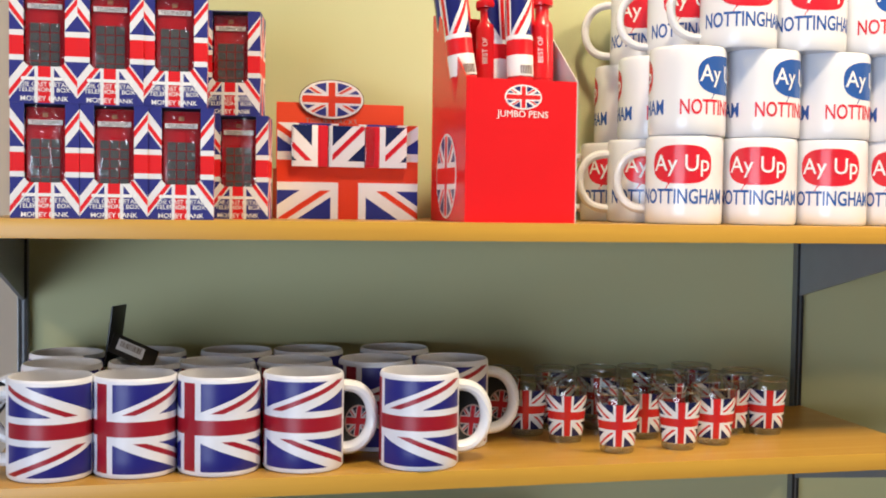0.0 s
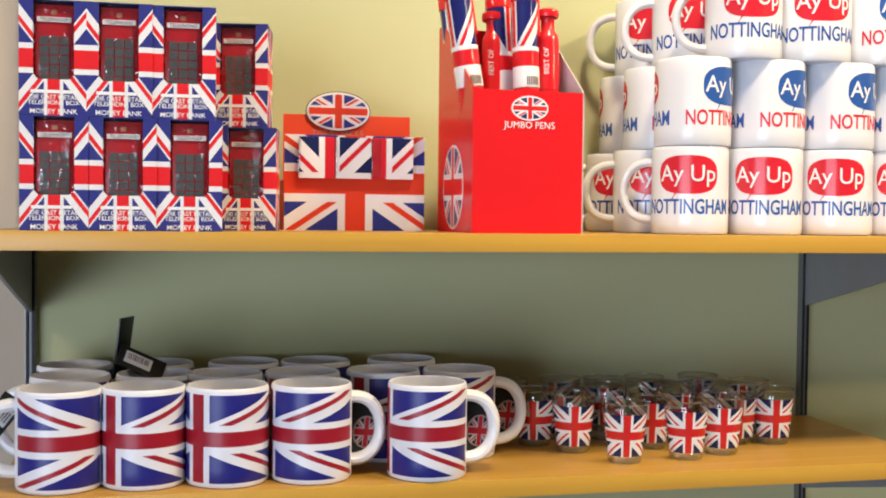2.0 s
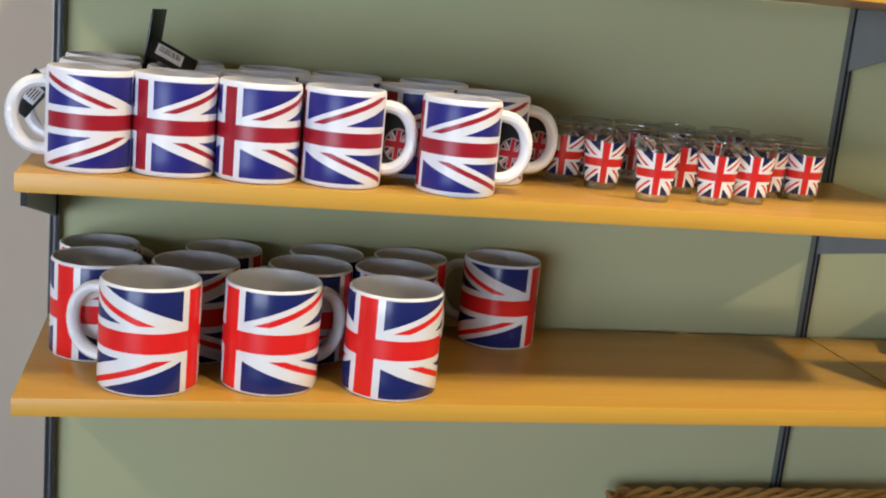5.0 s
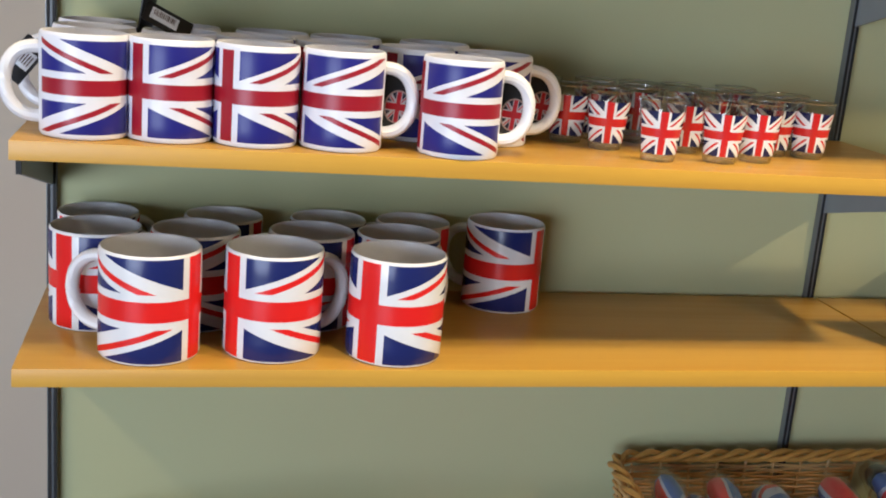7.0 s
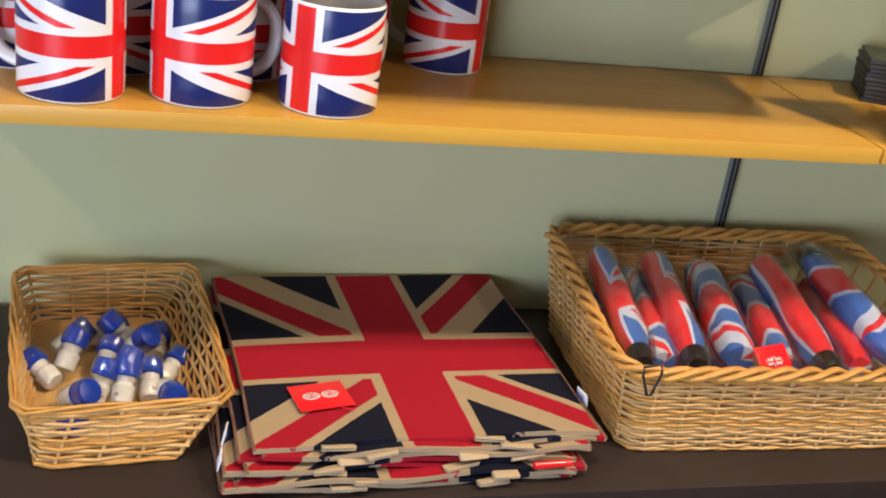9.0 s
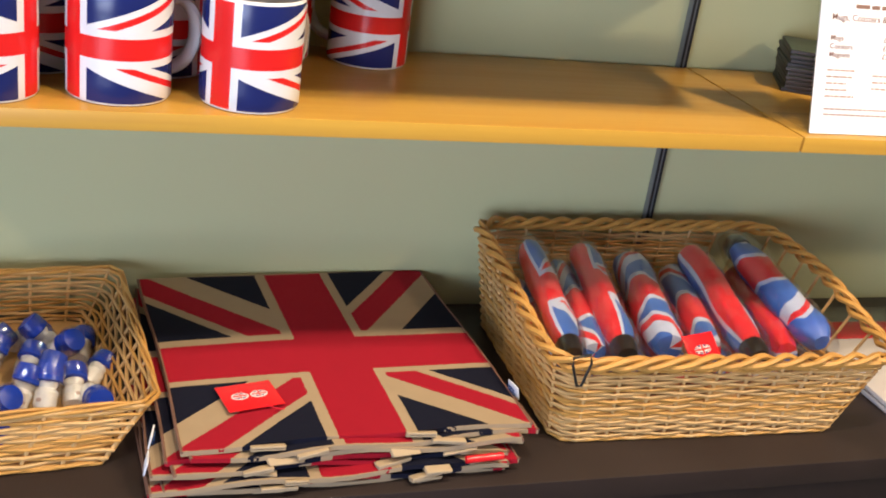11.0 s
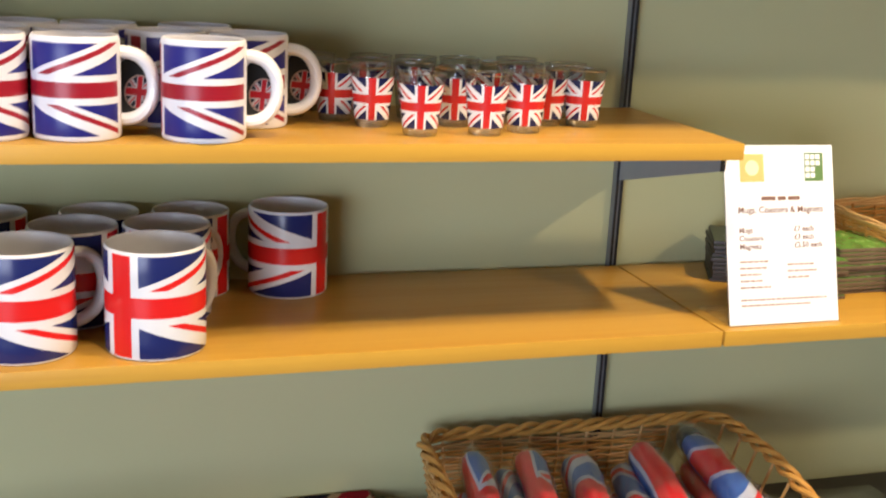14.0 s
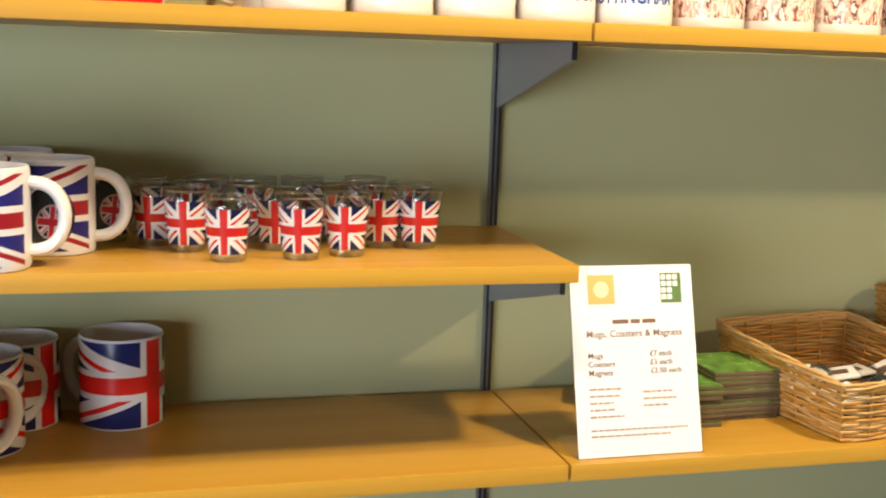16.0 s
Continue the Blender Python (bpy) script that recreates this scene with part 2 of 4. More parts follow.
M_PHONERED = plain("dark_red_enamel", (0.40, 0.012, 0.020), 0.25)
M_PANE = plain("grey_model_panes", (0.075, 0.075, 0.078), 0.3)
M_GREEN = plain("green_print", (0.11, 0.26, 0.05), 0.25, amount=0.9, scale=45)
M_CORK = plain("brown_fibreboard", (0.13, 0.09, 0.055), 0.7, amount=0.3, scale=80)
M_PRINT = print_material()
M_CLEARPACK = film_material("cellophane", 0.6, 0.05)


# ---- building helpers ----
def mesh_from(bm, name, material, smooth=True):
    me = bpy.data.meshes.new(name)
    bm.normal_update()
    bm.to_mesh(me)
    bm.free()
    for m in material if isinstance(material, (list, tuple)) else [material]:
        me.materials.append(m)
    if smooth:
        me.polygons.foreach_set("use_smooth", [True] * len(me.polygons))
        me.set_sharp_from_angle(angle=radians(38))
    return me


def part(name, bm, material, parent, label="", m=None, smooth=True):
    ob = new(name, bm if isinstance(bm, bpy.types.Mesh) else mesh_from(bm, name, material, smooth))
    ob.parent = parent
    if m is not None:
        ob.matrix_basis = m
    if label:
        ob["label"] = label
    return ob


def thing(name, label, category, m=None, group="", kind=""):
    ob = new(name)
    ob.empty_display_size = 0.02
    tagged(ob, label, category, group, kind)
    if m is not None:
        ob.matrix_basis = m
    return ob


def structure(name, bm, material, label, smooth=False):
    ob = new(name, mesh_from(bm, name, material, smooth))
    return tagged(ob, label, name.split("_")[0], kind="structure")


def box(bm, x0, x1, y0, y1, z0, z1, bevel=0.0, m=None):
    r = bmesh.ops.create_cube(bm, size=1.0)["verts"]
    mat = Matrix.LocRotScale(((x0 + x1) / 2, (y0 + y1) / 2, (z0 + z1) / 2), None, (x1 - x0, y1 - y0, z1 - z0))
    bmesh.ops.transform(bm, matrix=(m @ mat) if m is not None else mat, verts=r)
    if bevel:
        es = list({e for v in r for e in v.link_edges})
        bmesh.ops.bevel(bm, geom=es, offset=bevel, segments=2, affect="EDGES", profile=0.6)
    return bm


def boxed(*a, **k):
    return box(bmesh.new(), *a, **k)


def lathe(profile, n=40, uv=None, bm=None, open_top=False):
    """Turns (r, z) points round z. uv(angle, i) gives the u and v of a corner."""
    bm = bm or bmesh.new()
    lay = bm.loops.layers.uv.verify()
    rings = []
    for r, z in profile:
        rings.append([bm.verts.new((r * math.cos(2 * math.pi * k / n), r * math.sin(2 * math.pi * k / n), z)) for k in range(n)])
    for i in range(len(rings) - 1):
        for k in range(n):
            f = bm.faces.new((rings[i][k], rings[i][(k + 1) % n], rings[i + 1][(k + 1) % n], rings[i + 1][k]))
            if uv:
                for loop, (ang, j) in zip(f.loops, ((k, i), (k + 1, i), (k + 1, i + 1), (k, i + 1))):
                    loop[lay].uv = uv(2 * math.pi * ang / n, profile[j], j)
    for ring, flip in ((rings[0], True), (rings[-1], False)):
        if (ring[0].co - ring[1].co).length > 1e-5 and not (open_top and not flip):
            f = bm.faces.new(ring[::-1] if flip else ring)
            for loop in f.loops:
                loop[lay].uv = (9, 9)
    return bm


def tube(bm, pts, r, sides=6, closed=False):
    """A round strand along points; r is one radius or one for each point."""
    pts = [Vector(p) for p in pts]
    n = len(pts)
    rings, up = [], Vector((0.13, 0.21, 0.97))
    for i, p in enumerate(pts):
        a, b = (pts[(i - 1) % n], pts[(i + 1) % n]) if closed else (pts[max(i - 1, 0)], pts[min(i + 1, n - 1)])
        d = (b - a).normalized()
        s = d.cross(up)
        if s.length < 1e-3:
            s = d.cross(Vector((1, 0, 0)))
        s.normalize()
        w = s.cross(d)
        q = r[i] if isinstance(r, (list, tuple)) else r
        rings.append([bm.verts.new(p + (s * math.cos(2 * math.pi * k / sides) + w * math.sin(2 * math.pi * k / sides)) * q) for k in range(sides)])
    for i in range(n if closed else n - 1):
        a, b = rings[i], rings[(i + 1) % n]
        for k in range(sides):
            bm.faces.new((a[k], a[(k + 1) % sides], b[(k + 1) % sides], b[k]))
    if not closed:
        bm.faces.new(rings[0][::-1])
        bm.faces.new(rings[-1])
    return bm


def plate(w, h, thick, a=None, nx=1, nz=1, bm=None):
    """An upright card, face towards -y, centred on x, foot at z 0, with flag UV over its face."""
    bm = bm or bmesh.new()
    lay = bm.loops.layers.uv.verify()
    a = a if a else w / h / 2
    grid = [[bm.verts.new((-w / 2 + w * i / nx, 0, h * j / nz)) for i in range(nx + 1)] for j in range(nz + 1)]
    for j in range(nz):
        for i in range(nx):
            f = bm.faces.new((grid[j][i], grid[j][i + 1], grid[j + 1][i + 1], grid[j + 1][i]))
            for loop in f.loops:
                loop[lay].uv = (loop.vert.co.x / w * 2 * a, loop.vert.co.z / h - 0.5)
    r = bmesh.ops.extrude_face_region(bm, geom=bm.faces[:])
    bmesh.ops.translate(bm, vec=(0, thick, 0), verts=[v for v in r["geom"] if isinstance(v, bmesh.types.BMVert)])
    bmesh.ops.recalc_face_normals(bm, faces=bm.faces[:])
    return bm


def disc(w, h, thick, a=0.86, n=32):
    """An upright oval card centred on the origin, face towards -y."""
    bm = bmesh.new()
    lay = bm.loops.layers.uv.verify()
    ring = [bm.verts.new((w / 2 * math.cos(2 * math.pi * k / n), 0, h / 2 * math.sin(2 * math.pi * k / n))) for k in range(n)]
    back = [bm.verts.new(v.co + Vector((0, thick, 0))) for v in ring]
    bm.faces.new(ring)
    bm.faces.new(back[::-1])
    for k in range(n):
        bm.faces.new((ring[k], back[k], back[(k + 1) % n], ring[(k + 1) % n]))
    for f in bm.faces:
        for loop in f.loops:
            loop[lay].uv = (loop.vert.co.x / w * 2 * a, loop.vert.co.z / h)
    bmesh.ops.recalc_face_normals(bm, faces=bm.faces[:])
    return bm


def lettering(text, size, depth=0.0004, align="CENTER", squeeze=1.0, bold=0.0):
    """Letters standing in the x-z plane, facing -y, the baseline at z 0."""
    cu = bpy.data.curves.new("letters", "FONT")
    cu.body, cu.size, cu.align_x, cu.extrude, cu.resolution_u = text, size, align, depth, 3
    cu.offset = bold
    ob = bpy.data.objects.new("letters", cu)
    scene.collection.objects.link(ob)
    bpy.context.view_layer.update()
    me = bpy.data.meshes.new_from_object(ob.evaluated_get(bpy.context.evaluated_depsgraph_get()))
    bpy.data.objects.remove(ob)
    bm = bmesh.new()
    bm.from_mesh(me)
    bpy.data.meshes.remove(me)
    bmesh.ops.transform(bm, matrix=Matrix.Diagonal((squeeze, 1, 1, 1)), verts=bm.verts[:])
    bmesh.ops.transform(bm, matrix=Matrix.Rotation(radians(90), 4, "X"), verts=bm.verts[:])
    return bm


def bend(bm, r, centre=-math.pi / 2):
    """Wraps a mesh that stands in the x-z plane round a cylinder of radius r; its middle comes to the angle centre."""
    for v in bm.verts:
        ang = centre + v.co.x / r
        q = r - v.co.y
        v.co = (q * math.cos(ang), q * math.sin(ang), v.co.z)
    return bm


def bars(rows, depth=0.0004):
    """Lines of unreadable writing: (x0, x1, z, height) each."""
    bm = bmesh.new()
    for x0, x1, z, h in rows:
        x = x0
        while x < x1 - 1e-4:
            w = min(h * random.uniform(1.5, 4.5), x1 - x)
            box(bm, x, x + w, -depth, depth, z, z + h)
            x += w + h * 0.7
    return bm


def text_lines(rows_, material, parent, m):
    for row in rows_:
        part("text_line", bars([row], 0.0002), material, parent, "", m)


# ---- setting ----
YF, YW = 1.115, 1.412            # shelf fronts, wall
Z1, Z2, Z3, ZT = 1.464, 1.217, 1.0, 0.640
XL, XM, XR = -0.193, 0.806, 1.806
UPR = (-0.189, 0.800, 1.790)
structure("floor", boxed(-4.2, 3.4, -2.7, 1.52, -0.06, 0.0), M_FLOOR, "grey carpet floor of a gift shop")
# out of view; dark so that it adds little bounce to the shelves
structure("ceiling", boxed(-4.2, 3.4, -2.7, 1.52, 2.7, 2.78), M_CEILING, "unseen shop ceiling, painted dark to cut bounced light")
structure("wall_north", boxed(-0.194, 3.4, YW, 1.52, 0, 2.7), M_WALL, "sage green and cream painted shop wall")
structure("wall_north_end", boxed(-4.2, -0.194, YW + 0.004, 1.52, 0, 2.7), M_SIDE, "beige grey painted wall beside the shelving")
# side and window walls stay out of view, dark to limit bounced light
structure("wall_west", boxed(-4.3, -4.2, -2.7, 1.52, 0, 2.7), M_ROOM, "unseen shop side wall, painted dark to deepen shadows")
structure("wall_east", boxed(3.4, 3.5, -2.7, 1.52, 0, 2.7), M_ROOM, "unseen shop side wall, painted dark to deepen shadows")
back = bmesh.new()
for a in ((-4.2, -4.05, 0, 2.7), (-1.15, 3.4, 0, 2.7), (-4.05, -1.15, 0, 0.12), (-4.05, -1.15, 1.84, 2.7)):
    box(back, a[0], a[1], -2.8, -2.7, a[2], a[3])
structure("wall_south", back, M_ROOM, "unseen dark-painted wall with a shop window opening")


def shelf_board(x0, x1, z):
    t = thing("shelf", "honey oak laminate shelf board on steel brackets", "shelf", None, "wall shelves")
    part("board", boxed(x0, x1, YF + 0.0012, 1.399, z - 0.018, z, bevel=0.0008), M_WOOD, t)
    part("front_edging", boxed(x0, x1, YF, YF + 0.0011, z - 0.0182, z + 0.0001, bevel=0.0004), M_WOODLIT, t, "glued wood edging strip")
    part("end_edging", boxed(x1 - 0.0001, x1 + 0.0006, YF + 0.0013, 1.399, z - 0.0178, z - 0.0002), M_WOODLIT, t, "glued wood end strip")
    return t


for z in (Z1, Z2, Z3):
    shelf_board(XL, XM - 0.0020, z)
for z in (Z1, Z3):
    shelf_board(XM + 0.0015, XR, z)


def upright(x):
    t = thing("shelf_upright", "slotted grey steel shelf upright fixed to the wall", "upright", pose(x, 0, 0), "shelf uprights")
    part("channel", boxed(-0.006, 0.006, 1.401, YW - 0.0005, 0.642, 2.1, bevel=0.001), M_METAL, t)
    for s in (-1, 1):
        part("slot", boxed(s * 0.0032 - 0.0015, s * 0.0032 + 0.0015, 1.3995, 1.4015, 0.642, 2.1), M_DARK, t, "dark slot line")
    return t


def bracket(x, z, reach, drop, tip):
    t = thing("shelf_bracket", "blue-grey tapered steel bracket under the shelf", "bracket", None, "shelf brackets")
    bm = bmesh.new()
    side = [(1.4, z - 0.0185), (1.4 - reach, z - 0.0185), (1.4 - reach, z - 0.0185 - tip), (1.4, z - 0.0185 - drop)]
    a = [bm.verts.new((x - 0.002, y, q)) for y, q in side]
    b = [bm.verts.new((x + 0.002, y, q)) for y, q in side]
    bm.faces.new(a)
    bm.faces.new(b[::-1])
    for k in range(4):
        bm.faces.new((a[k], b[k], b[(k + 1) % 4], a[(k + 1) % 4]))
    bmesh.ops.recalc_face_normals(bm, faces=bm.faces[:])
    part("web", bm, M_BRACKET, t, smooth=False)
    part("end_lip", boxed(x - 0.0025, x + 0.0025, 1.4 - reach - 0.003, 1.4 - reach - 0.0002, z - 0.0185 - tip, z - 0.019), M_DARK, t, "black lip at the bracket's tip")
    return t


for x in UPR:
    upright(x)
    bracket(x, Z1, 0.250, 0.080, 0.019)
    bracket(x, Z3, 0.225, 0.080, 0.010)
for x in UPR[:2]:
    bracket(x, Z2, 0.250, 0.080, 0.019)

table = thing("display_table", "dark brown laminate display table against the wall", "table")
part("top", boxed(-0.9, 2.2, 0.985, 1.405, ZT - 0.03, ZT, bevel=0.002), M_TABLE, table)
part("front_panel", boxed(-0.88, 2.18, 1.005, 1.023, 0.0, ZT - 0.0305), M_TABLE, table)


# ---- mugs ----
def mug_profile(r, h, wall=0.0036):
    p = [(r - 0.005, 0.0), (r - 0.0015, 0.0008), (r, 0.0035)]
    p += [(r, 0.0035 + (h - 0.0075) * k / 6) for k in range(1, 7)]
    p += [(r - 0.0008, h - 0.0012), (r - wall / 2, h), (r - wall + 0.0006, h - 0.001), (r - wall, h - 0.004)]
    p += [(r - wall, 0.012), (r - wall - 0.004, 0.007), (0.00001, 0.0055)]
    return p


def handle_mesh(r, h, out, thick):
    bm = bmesh.new()
    pts, n = [], 22
    for k in range(n + 1):
        a = -math.pi / 2 + math.pi * k / n
        pts.append((r - 0.002 + out * max(0.0, math.cos(a)) ** 0.75, 0, h * 0.5 + h * 0.335 * math.sin(a)))
    tube(bm, pts, thick, 10)
    bmesh.ops.transform(bm, matrix=Matrix.Diagonal((1, 1.35, 1, 1)), verts=bm.verts[:])
    return bm


def flag_mug(label, mat, r, h, a, arc, margin, group):
    t = thing("mug", label, "mug", None, group)
    span = h - 2 * margin

    def uv(ang, p, j):
        if j > 9:
            return (9, 9)
        return ((ang - math.pi) / arc * a, (p[1] - h / 2) / span)
    part("body", lathe(mug_profile(r, h), 48, uv), mat, t)
    part("handle", handle_mesh(r, h, 0.80 * r, 0.0064), M_CERAMIC, t, "plain white looped handle")
    return t


def swing_tag(t, r, h):
    """A black card tag with an oval flag, hung in the handle."""
    m = pose(r + 0.015, 0.010, h * 0.47, 0, 6, 4)
    bm = disc(0.047, 0.062, 0.0008)
    tag = part("tag", bm, M_BLACK, t, "black card tag with a round flag", m)
    part("badge", disc(0.0255, 0.0305, 0.0004, a=0.62), M_TAGFLAG, tag, "", pose(0.003, -0.0008, -0.004))
    part("badge_ring", disc(0.0285, 0.0335, 0.0003), M_INKPALE, tag, "", pose(0.003, -0.0004, -0.004))


BLUE_LABEL = "white ceramic mug with a purple-blue flag print"
RED_LABEL = "large glossy ceramic mug with a bright flag print"
blue_mug = flag_mug(BLUE_LABEL, M_MUGBLUE, 0.0405, 0.096, 1.28, radians(152), 0.0055, "purple flag mugs")
tag_mug = flag_mug(BLUE_LABEL + " and a black tag", M_MUGBLUE, 0.0405, 0.096, 1.28, radians(152), 0.0055, "purple flag mugs")
swing_tag(tag_mug, 0.0405, 0.096)
BLUE_AT = [(-0.1325, 1.1660, 180, 0), (-0.0542, 1.1680, 42, 0), (0.0261, 1.1630, 44, 0), (0.1094, 1.1630, 3, 1), (0.2263, 1.1530, 0, 1),
           (-0.1307, 1.2530, 175, 0), (-0.0454, 1.2560, 32, 0), (0.0262, 1.2480, 35, 0), (0.1086, 1.2480, 35, 0), (0.1968, 1.2480, 40, 0), (0.2811, 1.2420, -4, 1),
           (-0.1338, 1.3380, 90, 0), (-0.0454, 1.3400, 80, 0), (0.0508, 1.3380, 60, 0), (0.1323, 1.3360, 100, 0), (0.2344, 1.3390, 90, 0)]
used = set()
for x, y, turn, tag in BLUE_AT:
    src = tag_mug if tag else blue_mug
    if tag not in used:
        src.matrix_basis = pose(x, y, Z2, 0, 0, turn)
        used.add(tag)
    else:
        copy_thing(src, pose(x, y, Z2, 0, 0, turn))
red_mug = flag_mug(RED_LABEL, M_MUGRED, 0.050, 0.110, 1.22, radians(158), 0.003, "large flag mugs")
RED_AT = [(-0.0697, 1.1700, 152, 1), (0.0526, 1.1780, 30, 1), (0.1790, 1.1690, 46, 1), (-0.1294, 1.2690, 52, 0.95), (-0.0259, 1.2690, 8, 0.95), (0.0994, 1.2740, 150, 0.95), (0.1970, 1.2740, 44, 0.95),
          (-0.1335, 1.3605, 40, 0.9), (0.0059, 1.3605, 150, 0.9), (0.1274, 1.3605, 80, 0.9), (0.2299, 1.3605, 140, 0.9), (0.3434, 1.3500, 138, 0.95)]
for i, (x, y, turn, k) in enumerate(RED_AT):
    m = pose(x, y, Z3, 0, 0, turn) @ Matrix.Diagonal((k, k, k, 1))
    if i:
        copy_thing(red_mug, m)
    else:
        red_mug.matrix_basis = m

# ---- shot glasses ----
glass = thing("shot_glass", "clear shot glass with a small flag transfer", "glass", None, "shot glasses")
GH = 0.065
part("glass", lathe([(0.0172, 0.0), (0.0182, 0.0015), (0.0252, GH - 0.0008), (0.0248, GH), (0.0244, GH - 0.0012)], 32, open_top=True), M_GLASS, glass).visible_shadow = False


def glass_flag():
    bm = bmesh.new()
    lay = bm.loops.layers.uv.verify()
    n, arc = 16, radians(72)
    rows_ = []
    for z in (0.0085, 0.0540):
        r = 0.0182 + (0.0252 - 0.0182) * (z - 0.0015) / (GH - 0.0023) + 0.00025
        rows_.append([bm.verts.new((r * math.cos(-math.pi / 2 - arc + 2 * arc * k / n), r * math.sin(-math.pi / 2 - arc + 2 * arc * k / n), z)) for k in range(n + 1)])
    for k in range(n):
        f = bm.faces.new((rows_[0][k], rows_[0][k + 1], rows_[1][k + 1], rows_[1][k]))
        for loop, (i, v) in zip(f.loops, ((k, -0.5), (k + 1, -0.5), (k + 1, 0.5), (k, 0.5))):
            loop[lay].uv = (-0.72 + 1.44 * i / n, v)
    return bm


M_GLASSFLAG = jack("glass_transfer", (0.60, 0.022, 0.018), (0.80, 0.80, 0.80), (0.012, 0.016, 0.07), a=0.74, cross=0.10, edge=0.165, salt=0.125, thin=0.055, rough=0.2)
part("rim", tube(bmesh.new(), [(0.0250 * math.cos(2 * math.pi * k / 28), 0.0250 * math.sin(2 * math.pi * k / 28), GH - 0.0006) for k in range(28)], 0.0010, 5, True), M_RIM, glass, "bright rounded glass rim").visible_shadow = False
part("foot", lathe([(0.0001, 0.0005), (0.0168, 0.0006), (0.0176, 0.002), (0.0182, 0.0085), (0.0001, 0.0088)], 24), M_RIM, glass, "thick clear glass foot").visible_shadow = False
part("transfer", glass_flag(), M_GLASSFLAG, glass, "printed flag transfer")
GLASS_AT = [(0.4130, 1.2360, -14), (0.4503, 1.1740, -16), (0.5244, 1.1790, -17), (0.5749, 1.1960, -18), (0.6632, 1.2400, -17), (0.5079, 1.2400, -16), (0.6207, 1.2480, -16), (0.3816, 1.2790, -24),
            (0.3342, 1.3080, 20), (0.4252, 1.3040, -30), (0.4766, 1.2980, 80), (0.5656, 1.3020, 15), (0.6685, 1.3080, 170),
            (0.3719, 1.3600, 60), (0.4412, 1.3620, 190), (0.4946, 1.3560, -20), (0.5500, 1.3580, 100), (0.6111, 1.3040, 25), (0.6253, 1.3620, 150)]
for i, (x, y, turn) in enumerate(GLASS_AT):
    m = pose(x, y, Z2, 0, 0, turn)
    if i:
        copy_thing(glass, m)
    else:
        glass.matrix_basis = m


# ---- upper shelf: white printed mugs in a pyramid ----
WR, WH = 0.0414, 0.0946


def bubble(w, h):
    """A rounded speech bubble with a tail, standing in the x-z plane."""
    bm = bmesh.new()
    n = 22
    xs = [-w / 2 * math.cos(math.pi * k / n) for k in range(n + 1)]
    edge = lambda x: h / 2 * max(0.0, 1 - abs(2 * x / w) ** 2.9) ** (1 / 2.6) + 1e-5
    tops = [bm.verts.new((x, 0, edge(x))) for x in xs]
    lows = [bm.verts.new((x, 0, -edge(x))) for x in xs]
    for i in range(n):
        bm.faces.new((lows[i], lows[i + 1], tops[i + 1], tops[i]))
    t = [bm.verts.new(p) for p in ((-0.2 * w, 0, -0.44 * h), (-0.27 * w, 0, -0.66 * h), (-0.05 * w, 0, -0.48 * h))]
    bm.faces.new(t)
    return bm


def slogan_mug():
    t = thing("printed_mug", "white mug printed with red and blue speech bubbles", "mug", None, "white slogan mugs")
    part("body", lathe(mug_profile(WR, WH), 48), M_CERAMIC, t)
    part("handle", handle_mesh(WR, WH, 0.034, 0.0050), M_CERAMIC, t, "plain white looped handle")
    for side, ink, word in ((-1, M_INKRED, M_INKBLUE), (1, M_INKBLUE, M_INKRED)):
        c = math.pi + side * radians(84)
        b = bubble(0.067, 0.041)
        for v in b.verts:
            v.co.z += 0.064
        b1 = part("speech_bubble", bend(b, WR + 0.0002, c), ink, t)
        l = lettering("Ay Up", 0.0250, 0.0001, squeeze=0.96, bold=0.0001)
        for v in l.verts:
            v.co.z += 0.0570
            v.co.y -= 0.0004
        part("slogan", bend(l, WR + 0.0002, c), M_INKWHITE, b1)
        l = lettering("NOTTINGHAM", 0.0222, 0.0001, squeeze=0.70, bold=0.00035)
        for v in l.verts:
            v.co.z += 0.0225
        part("place_name", bend(l, WR + 0.0002, c), word, t)
    return t


slogan = slogan_mug()
SLOGANS = [(0.5240, 1.179, 0, 146), (0.6130, 1.179, 0, 145), (0.7000, 1.179, 0, 146), (0.7880, 1.179, 0, 144), (0.8760, 1.179, 0, 143),
           (0.5250, 1.177, 1, 42), (0.6140, 1.178, 1, 40), (0.7000, 1.178, 1, 38), (0.7850, 1.178, 1, 37), (0.8730, 1.178, 1, 36),
           (0.5830, 1.176, 2, 163), (0.6680, 1.177, 2, 162), (0.7540, 1.177, 2, 16), (0.8420, 1.177, 2, 16),
           (0.5125, 1.264, 0, 165), (0.5100, 1.349, 0, 150), (0.5240, 1.264, 1, 43), (0.5267, 1.349, 1, 43), (0.5580, 1.263, 2, 163), (0.5455, 1.348, 2, 152)]
for i, (x, y, lev, turn) in enumerate(SLOGANS):
    m = pose(x, y, Z1 + lev * WH, 0, 0, turn)
    if i:
        copy_thing(slogan, m)
    else:
        slogan.matrix_basis = m

# photo mugs at the start of the next bay
photo_mug = thing("photo_mug", "white mug printed with a pink and brown photo collage", "mug", None, "photo mugs")
part("body", lathe(mug_profile(0.041, 0.096), 48), M_CERAMIC, photo_mug)
b = bmesh.new()
lathe([(0.04115, 0.012), (0.04115, 0.090)], 48, bm=b)
for f in [f for f in b.faces if len(f.verts) > 4]:
    b.faces.remove(f)
part("print", b, M_PRINT, photo_mug, "brown and blue photo collage print")
part("handle", handle_mesh(0.041, 0.096, 0.030, 0.0050), M_CERAMIC, photo_mug)
